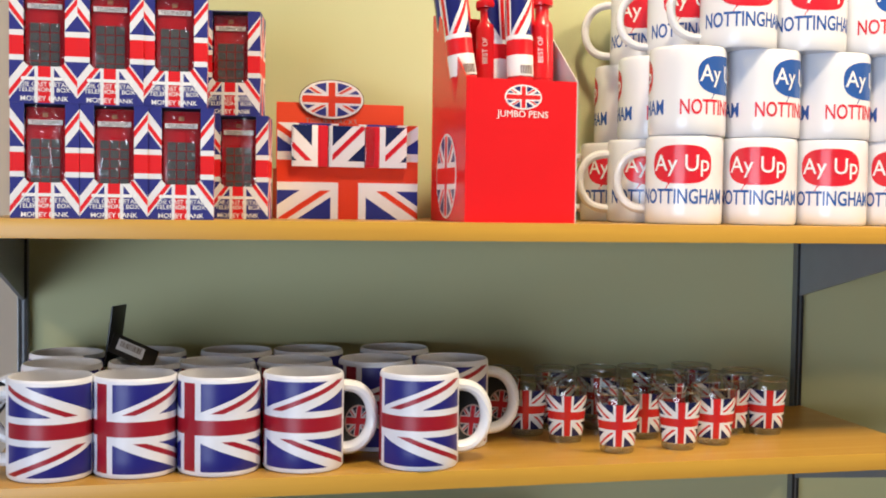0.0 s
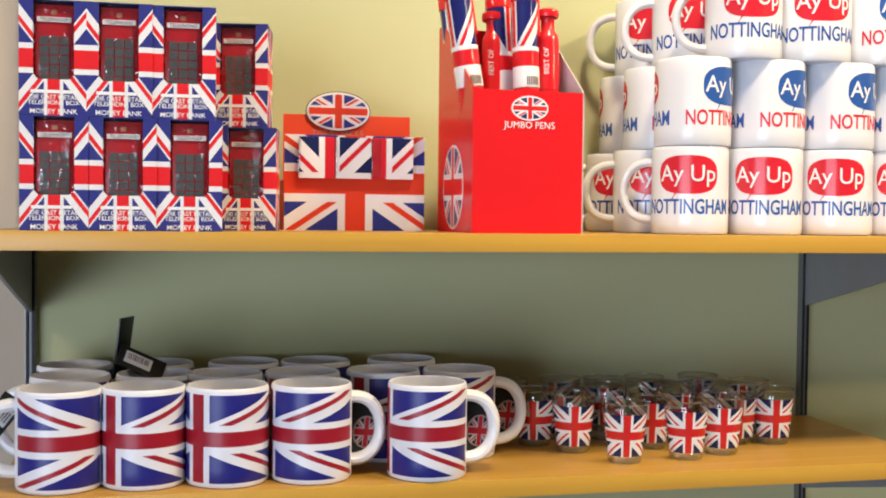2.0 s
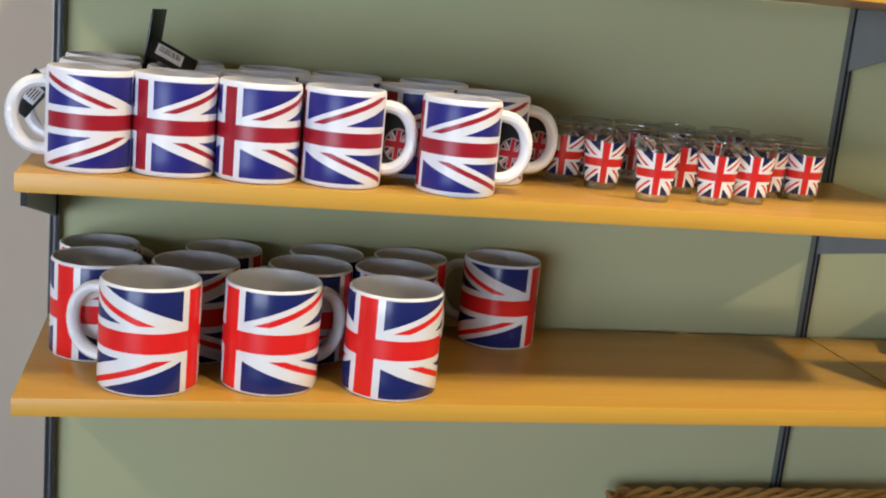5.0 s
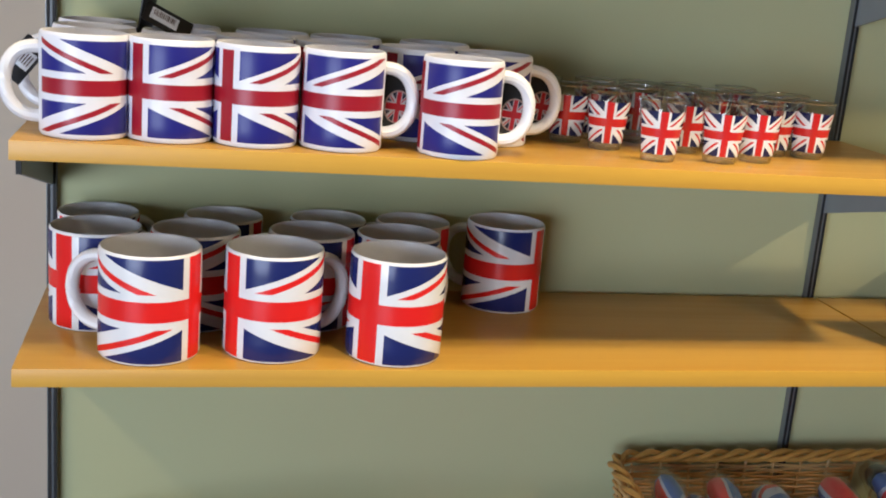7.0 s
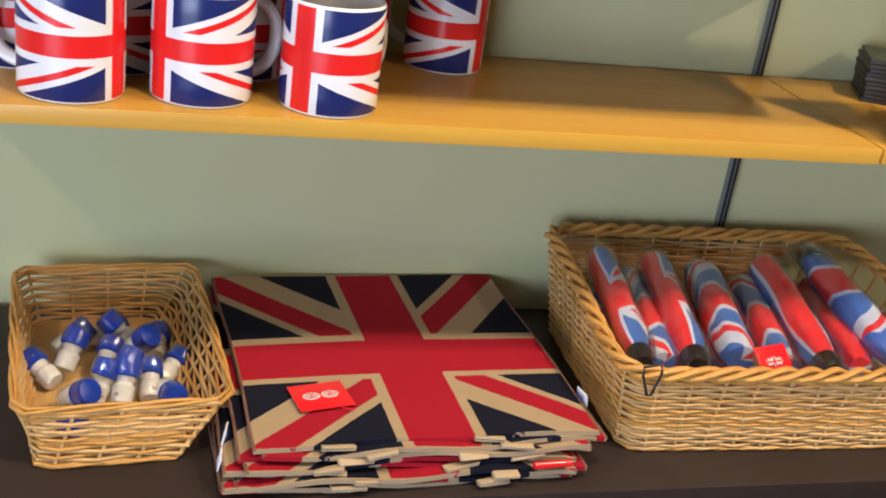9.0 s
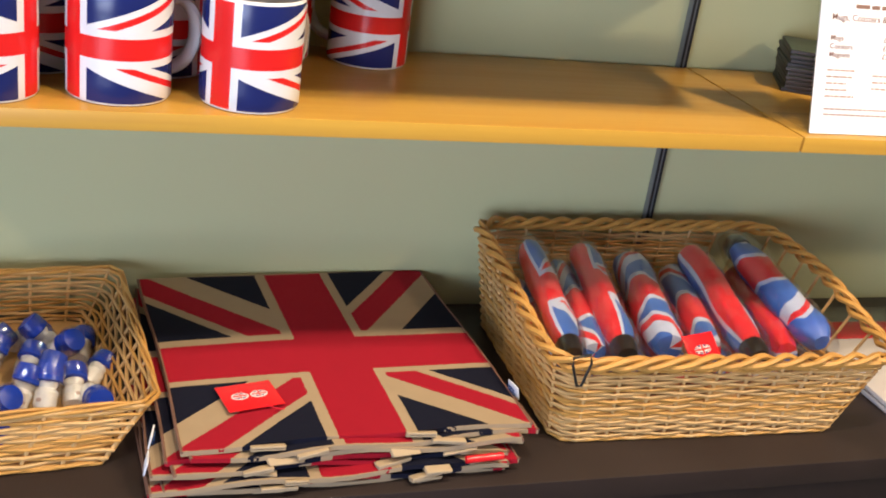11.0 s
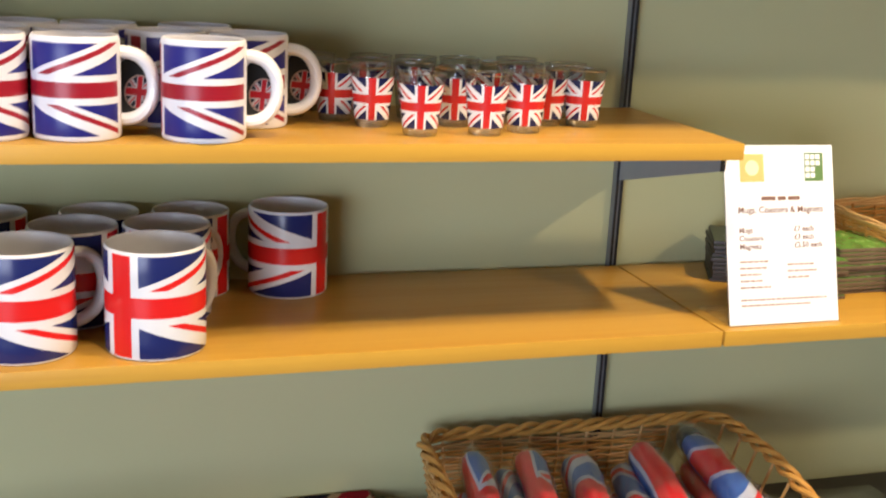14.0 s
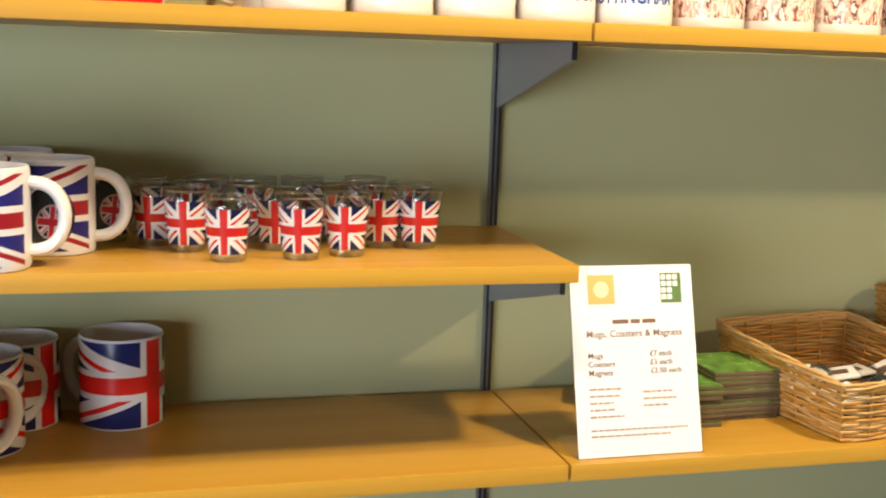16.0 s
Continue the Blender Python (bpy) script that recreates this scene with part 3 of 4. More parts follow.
for i in range(9):
    m = pose(0.968 + 0.0865 * i, 1.190, Z1, 0, 0, 25 + 67 * i)
    if i:
        copy_thing(photo_mug, m)
    else:
        photo_mug.matrix_basis = m


# ---- upper shelf: money bank cartons ----
def bank_carton():
    w, d, h = 0.0605, 0.060, 0.1055
    t = thing("money_bank_box", "flag-printed carton with a window showing a red telephone box bank", "gift box", None, "money bank boxes")
    hx, z0, z1 = 0.0178, 0.0330, h - 0.0009
    bm = bmesh.new()
    lay = bm.loops.layers.uv.verify()
    out = [(-w / 2, 0), (w / 2, 0), (w / 2, h), (-w / 2, h)]
    c = 0.004
    hole = [(-hx + c, z0), (hx - c, z0), (hx, z0 + c), (hx, z1), (-hx, z1), (-hx, z0 + c)]
    front = [bm.verts.new((x, -d / 2, z)) for x, z in out]
    inner = [bm.verts.new((x, -d / 2, z)) for x, z in hole]
    for q in ((front[0], front[1], inner[1], inner[0]), (front[1], inner[2], inner[1]), (front[1], front[2], inner[3], inner[2]), (front[2], front[3], inner[4], inner[3]),
              (front[3], front[0], inner[5], inner[4]), (front[0], inner[0], inner[5])):
        bm.faces.new(q)
    back = [bm.verts.new((x, d / 2, z)) for x, z in out]
    for a, b2 in ((0, 1), (1, 2), (2, 3), (3, 0)):
        bm.faces.new((front[b2], front[a], back[a], back[b2]))
    bm.faces.new(back)
    deep = [bm.verts.new((v.co.x, -d / 2 + 0.0006, v.co.z)) for v in inner]
    for k in range(6):
        bm.faces.new((inner[k], inner[(k + 1) % 6], deep[(k + 1) % 6], deep[k]))
    for f in bm.faces:
        nrm = f.normal if f.normal.length else Vector((0, -1, 0))
        f.normal_update()
        for loop in f.loops:
            co = loop.vert.co
            q = co.y if abs(f.normal.x) > 0.8 else co.x
            loop[lay].uv = (q / w * 2.0, co.z / h - 0.49)
    bmesh.ops.recalc_face_normals(bm, faces=bm.faces[:])
    part("carton", bm, M_BANK, t, smooth=False)
    film = part("window_film", plate(2 * hx - 0.0006, z1 - z0 - 0.0006, 0.0002), M_WINDOWFILM, t, "clear plastic window", pose(0, -d / 2 + 0.001, z0 + 0.0003))
    film.visible_shadow = False
    bank = part("telephone_box", boxed(-0.0176, 0.0176, -0.014, 0.016, 0.004, 0.1025, bevel=0.002), M_PHONERED, t, "dark red model telephone box", pose(0, -0.0095, 0))
    p = bmesh.new()
    for i in range(3):
        for j in range(5):
            x, z = -0.0088 + 0.0088 * i, 0.030 + 0.0088 * j
            box(p, x - 0.0039, x + 0.0039, -0.0148, -0.0136, z, z + 0.0078)
    part("glazing", p, M_PANE, bank, "small grey panes")
    part("name_strip", boxed(-0.0150, 0.0150, -0.0155, -0.0138, 0.0860, 0.0905), M_INKWHITE, bank, "white strip with lettering")
    part("strip_word", lettering("TELEPHONE", 0.0046, 0.0001), M_INKDARK, bank, "", pose(0, -0.0158, 0.0867))
    part("crown", boxed(-0.0025, 0.0025, -0.0150, -0.0138, 0.0930, 0.0970, bevel=0.0008), plain_gold, bank, "small gold crown")
    part("bank_word", lettering("MONEY BANK", 0.0062, 0.0001, squeeze=1.05, bold=0.00006), M_INKWHITE, t, "", pose(0, -d / 2 - 0.0003, 0.0016))
    part("metal_lettering", lettering("DIE CAST METAL", 0.0057, 0.0001, squeeze=0.98, bold=0.00006), M_INKWHITE, t, "", pose(0, -d / 2 - 0.0003, 0.0148))
    part("box_lettering", lettering("TELEPHONE BOX", 0.0057, 0.0001, squeeze=1.02, bold=0.00006), M_INKWHITE, t, "", pose(0, -d / 2 - 0.0003, 0.0098))
    text_lines([(-0.020, 0.020, 0.0202, 0.0030)], M_INKWHITE, t, pose(0, -d / 2 - 0.0003, 0))
    return t


plain_gold = plain("gold_paint", (0.45, 0.20, 0.10), 0.35, 0.6)
carton = bank_carton()
BANKS = [(-0.133, 1.152, 0, 0), (-0.0715, 1.152, 0, -1), (-0.0105, 1.153, 0, -2), (0.049, 1.232, 0, -8), (-0.134, 1.153, 1, 1), (-0.0755, 1.153, 1, -1), (-0.0170, 1.154, 1, -2), (0.041, 1.236, 1, -9)]
for i, (x, y, lev, turn) in enumerate(BANKS):
    m = pose(x, y, Z1 + lev * 0.1058, 0, 0, turn)
    if i:
        copy_thing(carton, m)
    else:
        carton.matrix_basis = m

# ---- upper shelf: tissue pack display ----
tis = thing("tissue_display", "orange card counter display holding flag tissue packs", "display box", pose(0.1665, 1.262, Z1, 0, 0, 0))
TW, TH = 0.155, 0.104
part("front_panel", plate(TW, TH, 0.0012, a=0.80), M_ORANGEFLAG, tis, "orange card front printed with a flag")
part("tray", boxed(-TW / 2, TW / 2, 0.0014, 0.058, 0.0, 0.055), M_ORANGE, tis)
part("back_card", boxed(-0.074, 0.072, 0.058, 0.0595, 0, 0.131, bevel=0.0006), M_ORANGE, tis, "tall orange backing card")
part("badge_rim", disc(0.0745, 0.0455, 0.0012), M_INKDARK, tis, "", pose(-0.012, 0.0555, 0.135))
part("badge_border", disc(0.0725, 0.0435, 0.0012), M_INKWHITE, tis, "", pose(-0.012, 0.0548, 0.135))
part("badge", disc(0.0675, 0.0385, 0.0012), M_ORANGEOVAL, tis, "oval flag badge", pose(-0.012, 0.0541, 0.135))
part("display_word", lettering("TISSUES PACKS", 0.0088, 0.0001), M_INKPALE, tis, "", pose(-0.012, 0.0577, 0.1075))
M_PACK = jack("wrapped_flag", (0.62, 0.02, 0.03), WHITE, (0.014, 0.022, 0.09), a=0.5, cross=0.10, edge=0.155, salt=0.10, thin=0.045, rough=0.15, coat=0.4)
for i, (x, wide, span, mid) in enumerate(((0.1235, 0.0396, 0.345, -0.1725), (0.1635, 0.0396, 0.345, 0.2925), (0.2070, 0.0464, 0.40, 0.165))):
    p = thing("tissue_pack", "pocket tissue pack in a glossy flag wrapper", "tissue pack", pose(x, 1.2535, Z1 + 0.0562, 0, 0, 0), "tissue packs")
    bm = bmesh.new()
    lay = bm.loops.layers.uv.verify()
    box(bm, -wide / 2, wide / 2, 0, 0.007, 0.0, 0.0455, bevel=0.0022)
    for f in bm.faces:
        for loop in f.loops:
            loop[lay].uv = (loop.vert.co.x / wide * span + mid, loop.vert.co.z / 0.0455 * 0.4 + 0.095)
    part("wrapper", bm, M_PACK, p)
    part("wrapper_fold", boxed(-wide / 2 - 0.0001, -wide / 2 + (0.010 if i == 2 else 0.0025), -0.0006, 0.0072, 0.003, 0.043, bevel=0.0005), M_CLEARPACK, p, "crimped clear wrapper end")

# ---- upper shelf: box of large pens ----
pen_box = thing("pen_display_box", "glossy red card display box of jumbo pens", "display box", pose(0.2690, 1.140, Z1, 0, 0, 3.5))
JW, JD, JF, JB = 0.1190, 0.125, 0.1465, 0.226


def slanted(x, thick):
    bm = bmesh.new()
    prof = [(0, 0), (JD, 0), (JD, JB), (JD - 0.02, JB), (0.0, JF)]
    a = [bm.verts.new((x, y, z)) for y, z in prof]
    b3 = [bm.verts.new((x + thick, y, z)) for y, z in prof]
    bm.faces.new(a)
    bm.faces.new(b3[::-1])
    for k in range(5):
        bm.faces.new((a[k], b3[k], b3[(k + 1) % 5], a[(k + 1) % 5]))
    bmesh.ops.recalc_face_normals(bm, faces=bm.faces[:])
    return bm


part("front_panel", boxed(0, JW, 0, 0.0012, 0, JF), M_REDCARD, pen_box)
part("side_panel", slanted(-0.0013, 0.0012), M_REDCARD, pen_box, smooth=False)
part("side_panel", slanted(JW + 0.0001, 0.0012), M_GREYCARD, pen_box, "grey unprinted inside of the side flap", smooth=False)
part("back_panel", boxed(0, JW, JD - 0.0012, JD, 0, JB), M_REDCARD, pen_box)
part("base", boxed(0, JW, 0.0014, JD - 0.0014, 0, 0.0012), M_REDCARD, pen_box)
part("badge_border", disc(0.0405, 0.0255, 0.0004), M_INKWHITE, pen_box, "", pose(0.060, -0.0005, 0.1285))
part("badge", disc(0.0370, 0.0222, 0.0004), M_FLAGOVAL, pen_box, "oval flag badge", pose(0.060, -0.0009, 0.1285))
part("display_word", lettering("JUMBO PENS", 0.0098, 0.0001), M_INKWHITE, pen_box, "", pose(0.060, -0.0004, 0.1080))
part("side_badge_border", disc(0.072, 0.090, 0.0004), M_INKWHITE, pen_box, "", pose(-0.0017, 0.066, 0.048, 0, 0, -90))
part("side_badge", disc(0.067, 0.085, 0.0004), M_FLAGOVAL, pen_box, "large oval flag on the side", pose(-0.0021, 0.066, 0.048, 0, 0, -90))
M_PENFLAG = jack("pen_flag", RED, WHITE, BLUE, a=0.9, cross=0.06, edge=0.10, salt=0.085, thin=0.045, rough=0.15, coat=0.6)


def jumbo_pen(kind):
    t = thing("jumbo_pen", "jumbo pen with a flag barrel" if kind else "jumbo pen with a plain red barrel", "pen", None, "jumbo pens")
    L, r = 0.262, 0.0138 if kind else 0.0120

    def uv(ang, p, j):
        return ((ang / math.pi - 1.0) * 0.9, (p[1] - 0.172) / 0.15)
    part("barrel", lathe([(0.0001, 0), (0.004, 0.001), (r * 0.8, 0.02), (r, 0.06), (r, 0.149)], 24), M_REDCARD, t)
    if kind:
        part("grip", lathe([(r, 0.1495), (r, 0.178), (r, 0.20), (r, 0.22), (r * 1.02, L - 0.02)], 24, uv), M_PENFLAG, t)
        part("cap", lathe([(r * 1.06, L - 0.0195), (r * 1.06, L), (r * 0.9, L + 0.004), (r * 0.55, L + 0.005), (r * 0.55, L + 0.016), (0.0001, L + 0.018)], 24), M_REDCARD, t, "red push-button end")
        part("barcode_label", lathe([(r + 0.0003, 0.150), (r + 0.0003, 0.172)], 24), M_INKWHITE, t, "white barcode sticker")
        part("red_band", lathe([(r + 0.0003, 0.1725), (r + 0.0003, 0.188)], 24), M_REDCARD, t)
        part("white_band", lathe([(r + 0.0003, 0.1885), (r + 0.0003, 0.193)], 24), M_INKWHITE, t)
        bm = bmesh.new()
        for k in range(7):
            box(bm, -0.007 + 0.002 * k, -0.0062 + 0.002 * k, -0.0006, -0.0002, 0.152, 0.161)
        part("barcode", bend(bm, r + 0.0003), M_INKDARK, t)
        part("clip", boxed(r - 0.001, r + 0.004, -0.003, 0.003, L - 0.055, L - 0.004, bevel=0.001), M_REDCARD, t)
    else:
        part("shoulder", lathe([(r, 0.1495), (r, 0.203), (r * 0.92, 0.209), (r * 0.62, 0.214), (r * 0.60, 0.226), (r * 0.70, 0.228)], 24), M_REDCARD, t, "rounded red barrel shoulder")
        part("cap", lathe([(r * 0.95, 0.2285), (r * 1.02, 0.231), (r * 0.98, 0.236), (r * 0.5, 0.239), (0.0001, 0.240)], 24), M_REDCARD, t, "flanged red button")
        l = lettering("BEST OF", 0.0078, 0.0001)
        bmesh.ops.transform(l, matrix=Matrix.Translation((0, 0, 0.180)) @ Matrix.Rotation(radians(-90), 4, "Y"), verts=l.verts[:])
        part("barrel_word", bend(l, r + 0.0003), M_INKWHITE, t)
    return t


fp, rp = jumbo_pen(1), jumbo_pen(0)
PENS = [(1, 0.296, 1.172, -4, -8, 20), (0, 0.308, 1.206, -6, 1, -12), (1, 0.340, 1.174, -4, -1, 15), (0, 0.365, 1.184, -4, 0, -14), (1, 0.300, 1.236, -3, -7, 60), (0, 0.332, 1.236, -3, 1, 200), (1, 0.328, 1.205, -7, -2, 120), (0, 0.358, 1.236, -3, -1, 60)]
first = {1: True, 0: True}
for kind, x, y, rx, ry, rz in PENS:
    src = fp if kind else rp
    m = pose(x, y, Z1 + 0.0035, rx, ry, 0) @ pose(0, 0, 0, 0, 0, rz)
    if first[kind]:
        src.matrix_basis = m
        first[kind] = False
    else:
        copy_thing(src, m)


# ---- baskets ----
def round_rect(x0, x1, y0, y1, r, n):
    """n points, evenly spaced, round a rectangle with rounded corners, from the front left."""
    pts = []
    for cx, cy, a0 in ((x1 - r, y0 + r, -90), (x1 - r, y1 - r, 0), (x0 + r, y1 - r, 90), (x0 + r, y0 + r, 180)):
        for k in range(9):
            a = radians(a0 + 90 * k / 8)
            pts.append(Vector((cx + r * math.cos(a), cy + r * math.sin(a), 0)))
    seg = [(pts[(i + 1) % len(pts)] - pts[i]).length for i in range(len(pts))]
    total, out, i, acc = sum(seg), [], 0, 0.0
    for k in range(n):
        want = total * k / n
        while acc + seg[i] < want:
            acc += seg[i]
            i += 1
        f = (want - acc) / seg[i]
        out.append(pts[i].lerp(pts[(i + 1) % len(pts)], f))
    return out


def basket(name, label, low, top, rise, weave_to, stakes, strand, m, material, rim_material, group, corner=0.03, braid=1.35, pitch=9.0):
    """low, top: x0, x1, y0, y1 of the foot and of the rim; rise(x, y) the rim's height; weave_to(x, y, h) where the weave ends."""
    t = thing(name, label, "basket", m, group)
    n = stakes * 2
    a, b = round_rect(*low, corner * 0.6, n), round_rect(*top, corner, n)
    rng = random.Random(len(label) + stakes)
    h = [rise(p.x, p.y) for p in b]
    at = lambda k, z: a[k % n].lerp(b[k % n], z / h[k % n]) + Vector((0, 0, z))
    mid = sum(b, Vector()) / n
    levels = int(max(weave_to(b[k].x, b[k].y, h[k]) for k in range(n)) / (strand * 1.12))
    for lev in range(levels):
        z = strand * 0.9 + lev * strand * 1.12
        runs, run = [], []
        for k in range(n + 1):
            end = weave_to(b[k % n].x, b[k % n].y, h[k % n])
            p = at(k, min(z, h[k % n]))
            out = (p - Vector((mid.x, mid.y, p.z))).normalized()
            wave = (strand * 0.75 if (k // 2 + lev) % 2 else -strand * 0.75) * (1 if k % 2 == 0 else 0.0)
            q = p + out * wave + Vector((0, 0, rng.uniform(-0.12, 0.12) * strand))
            if z <= end:
                run.append(q)
            else:
                if len(run) > 2:
                    runs.append(run)
                run = []
        if len(run) > 2:
            runs.append(run)
        for run in runs:
            closed = len(run) == n + 1
            part("weaver", tube(bmesh.new(), run[:-1] if closed else run, strand * rng.uniform(0.41, 0.53), 6, closed), material if rng.random() < 0.72 else rim_material, t)
    for k in range(0, n, 2):
        part("stake", tube(bmesh.new(), [at(k, 0.001), at(k, h[k] * 0.5), at(k, h[k] - 0.002)], strand * 0.5, 6), material, t)
    # braided rim and foot
    for zf, rr, who in ((1.0, braid, "rim_strand"), (0.0, 1.1, "foot_strand")):
        ring, fine = [], 3
        for k in range(n * fine):
            i, f = k // fine, (k % fine) / fine
            p = at(i, h[i] * zf).lerp(at(i + 1, h[(i + 1) % n] * zf), f)
            if zf == 0:
                p.z = strand * 0.8
            ring.append(p)
        for ph in range(3):
            pts = []
            for k, p in enumerate(ring):
                an = 2 * math.pi * (k / (fine * pitch) + ph / 3)
                o = (p - Vector((mid.x, mid.y, p.z))).normalized()
                pts.append(p + o * math.cos(an) * strand * rr * 0.62 + Vector((0, 0, math.sin(an) * strand * rr * (0.55 if zf else 0.25))))
            part(who, tube(bmesh.new(), pts, strand * 0.36 * rr, 6, True), rim_material, t, "honey-coloured braided willow strand")
    base = bmesh.new()
    fl = [base.verts.new((p.x, p.y, 0.003)) for p in a]
    base.faces.new(fl)
    r = bmesh.ops.extrude_face_region(base, geom=base.faces[:])
    bmesh.ops.translate(base, vec=(0, 0, 0.003), verts=[v for v in r["geom"] if isinstance(v, bmesh.types.BMVert)])
    bmesh.ops.recalc_face_normals(base, faces=base.faces[:])
    part("woven_base", base, material, t)
    return t


basket("wicker_basket", "pale open wicker basket of small blue-capped novelties", (-0.084, 0.060, -0.164, 0.135), (-0.104, 0.110, -0.160, 0.156), lambda x, y: 0.066, lambda x, y, h: h, 22, 0.0042,
       pose(-0.029, 1.2245, ZT, 0, 0, 5), M_WICKERPALE, M_WICKER, "wicker baskets", corner=0.014)


def rise2(x, y):
    f = min(1, max(0, (y + 0.155) / 0.20)) if x > 0 else min(1, max(0, (y + 0.15) / 0.27))
    return 0.110 + 0.026 * f * f * (3 - 2 * f)


def weave2(x, y, h):
    if x > 0.165 and y > -0.13:
        return 0.062
    if y > 0.12:
        return h - 0.013
    return h - 0.008


basket("wicker_basket", "large wicker basket with an open-work side holding folded umbrellas", (-0.206, 0.172, -0.160, 0.140), (-0.226, 0.228, -0.172, 0.165), rise2, weave2, 36, 0.0044,
       pose(0.748, 1.212, ZT, 0, 0, -1.5), M_WICKERPALE, M_WICKER, "wicker baskets", corner=0.035, braid=2.5, pitch=4.6)


# ---- folded umbrellas in their sleeves ----
def umbrella(kind, wide, high, u0, v0, r, end, far):
    """Lies from end (the black handle) to far; u0, v0 turn and slide its flag."""
    t = thing("folded_umbrella", "folded flag umbrella in a clear plastic sleeve", "umbrella", None, "folded umbrellas")
    d = Vector(far) - Vector(end)
    L = d.length
    d.normalize()
    n = (Vector((0, -0.5, 0.85)) - d * d.dot(Vector((0, -0.5, 0.85)))).normalized()
    side = d.cross(-n)
    t.matrix_basis = Matrix(((-n.x, side.x, d.x, end[0]), (-n.y, side.y, d.y, end[1]), (-n.z, side.z, d.z, end[2]), (0, 0, 0, 1)))
    prof = [(0.0001, 0.013), (r * 0.72, 0.014), (r * 0.9, 0.03)] + [(r * (1 + 0.05 * math.sin(k * 1.7 + kind)), 0.03 + (L - 0.06) * k / 7) for k in range(1, 8)] + [(r * 0.84, L - 0.012), (r * 0.45, L)]
    bm = bmesh.new()
    lathe(prof, 28, lambda ang, p, j: ((ang / (2 * math.pi) - 0.5) * wide + u0 + 0.02 * math.sin(9 * p[1] / L + kind), (p[1] / L - 0.5) * high + v0 + 0.05 * math.cos(ang) + 0.012 * math.sin(3 * ang + kind)), bm)
    for v in bm.verts:
        a = math.atan2(v.co.y, v.co.x)
        k = 1 + 0.06 * math.sin(3 * a + v.co.z * 26 + kind) + 0.035 * math.sin(7 * a - v.co.z * 45)
        v.co.x *= k
        v.co.y *= k
    part("canopy", bm, M_NYLON, t)
    if kind in (0, 2, 5, 7):
        part("handle", lathe([(0.0001, -0.012), (r * 0.62, -0.011), (r * 0.80, -0.002), (r * 0.82, 0.0125), (0.0001, 0.0132)], 16), M_BLACK, t, "black plastic handle end")
    r4 = random.Random(kind)
    s = bmesh.new()
    rows_ = 16
    lathe([(r * (1.13 - 0.32 * max(0, 2 - k) / 2 - 0.5 * max(0, k - rows_ + 2) / 2), -0.018 + (L + 0.034) * k / rows_) for k in range(rows_ + 1)], 22, None, s, open_top=True)
    for v in s.verts:
        a = math.atan2(v.co.y, v.co.x)
        k = 1 + r4.uniform(-0.05, 0.10) + 0.05 * max(0, math.sin(2 * a + kind * 1.3)) * (0.5 + 0.5 * math.sin(v.co.z * 40))
        v.co.x *= k
        v.co.y *= k
    part("sleeve", s, M_SLEEVE, t, "clear crinkled plastic sleeve", smooth=False).visible_shadow = False
    return t


UMBRELLAS = [(1.0, 1.0, 0.24, 0.08, 0.0180, (0.549, 1.084, 0.747), (0.584, 1.325, 0.768)), (1.0, 0.9, 0.55, 0.10, 0.0175, (0.588, 1.088, 0.732), (0.630, 1.325, 0.738)),
             (1.0, 1.0, 0.15, 0.03, 0.0195, (0.619, 1.084, 0.743), (0.661, 1.325, 0.762)), (0.7, 0.95, 0.60, 0.03, 0.0235, (0.682, 1.084, 0.738), (0.734, 1.325, 0.746)),
             (0.8, 0.8, -0.52, 0.12, 0.0185, (0.742, 1.088, 0.731), (0.803, 1.325, 0.729)), (0.75, 0.26, 0.03, 0.34, 0.0205, (0.797, 1.084, 0.734), (0.826, 1.325, 0.758)),
             (0.50, 0.26, 0.03, 0.34, 0.0185, (0.853, 1.088, 0.723), (0.907, 1.325, 0.724)), (0.7, 1.0, 0.58, 0.17, 0.0225, (0.906, 1.330, 0.764), (0.894, 1.090, 0.743)),
             (0.8, 0.6, -0.5, 0.1, 0.0190, (0.606, 1.108, 0.698), (0.612, 1.315, 0.698)), (0.8, 0.6, 0.5, 0.1, 0.0190, (0.662, 1.108, 0.696), (0.668, 1.315, 0.699)),
             (0.8, 0.6, 0.4, 0.1, 0.0190, (0.725, 1.108, 0.690), (0.730, 1.315, 0.694)), (0.8, 0.6, -0.4, 0.1, 0.0190, (0.790, 1.108, 0.692), (0.796, 1.315, 0.698)),
             (0.8, 0.6, 0.5, 0.1, 0.0190, (0.846, 1.108, 0.684), (0.850, 1.315, 0.686)), (0.8, 0.6, 0.5, 0.1, 0.0190, (0.560, 1.118, 0.708), (0.566, 1.305, 0.718))]
for i, u in enumerate(UMBRELLAS):
    umbrella(i, *u)

ticket = thing("swing_ticket", "red card ticket tucked between the umbrellas", "tag", pose(0.716, 1.062, 0.740, -50, 0, 14))
part("card", boxed(-0.024, 0.024, -0.0006, 0.0006, 0, 0.034, bevel=0.0003), M_REDCARD, ticket)
part("emblem", disc(0.026, 0.012, 0.0003), M_FLAGOVAL, ticket, "small oval flag", pose(0, -0.0011, 0.014))
clipob = thing("carabiner", "small black wire clip hooked over the basket rim", "clip", pose(0.536, 1.030, 0.7585))
pts = [(-0.010, 0, 0.010), (0.010, 0, 0.013), (0.011, -0.003, 0.004), (0.002, -0.006, -0.022), (-0.003, -0.006, -0.022), (-0.011, -0.003, 0.002)]
part("wire_loop", tube(bmesh.new(), pts, 0.0016, 6, True), M_BLACK, clipob)

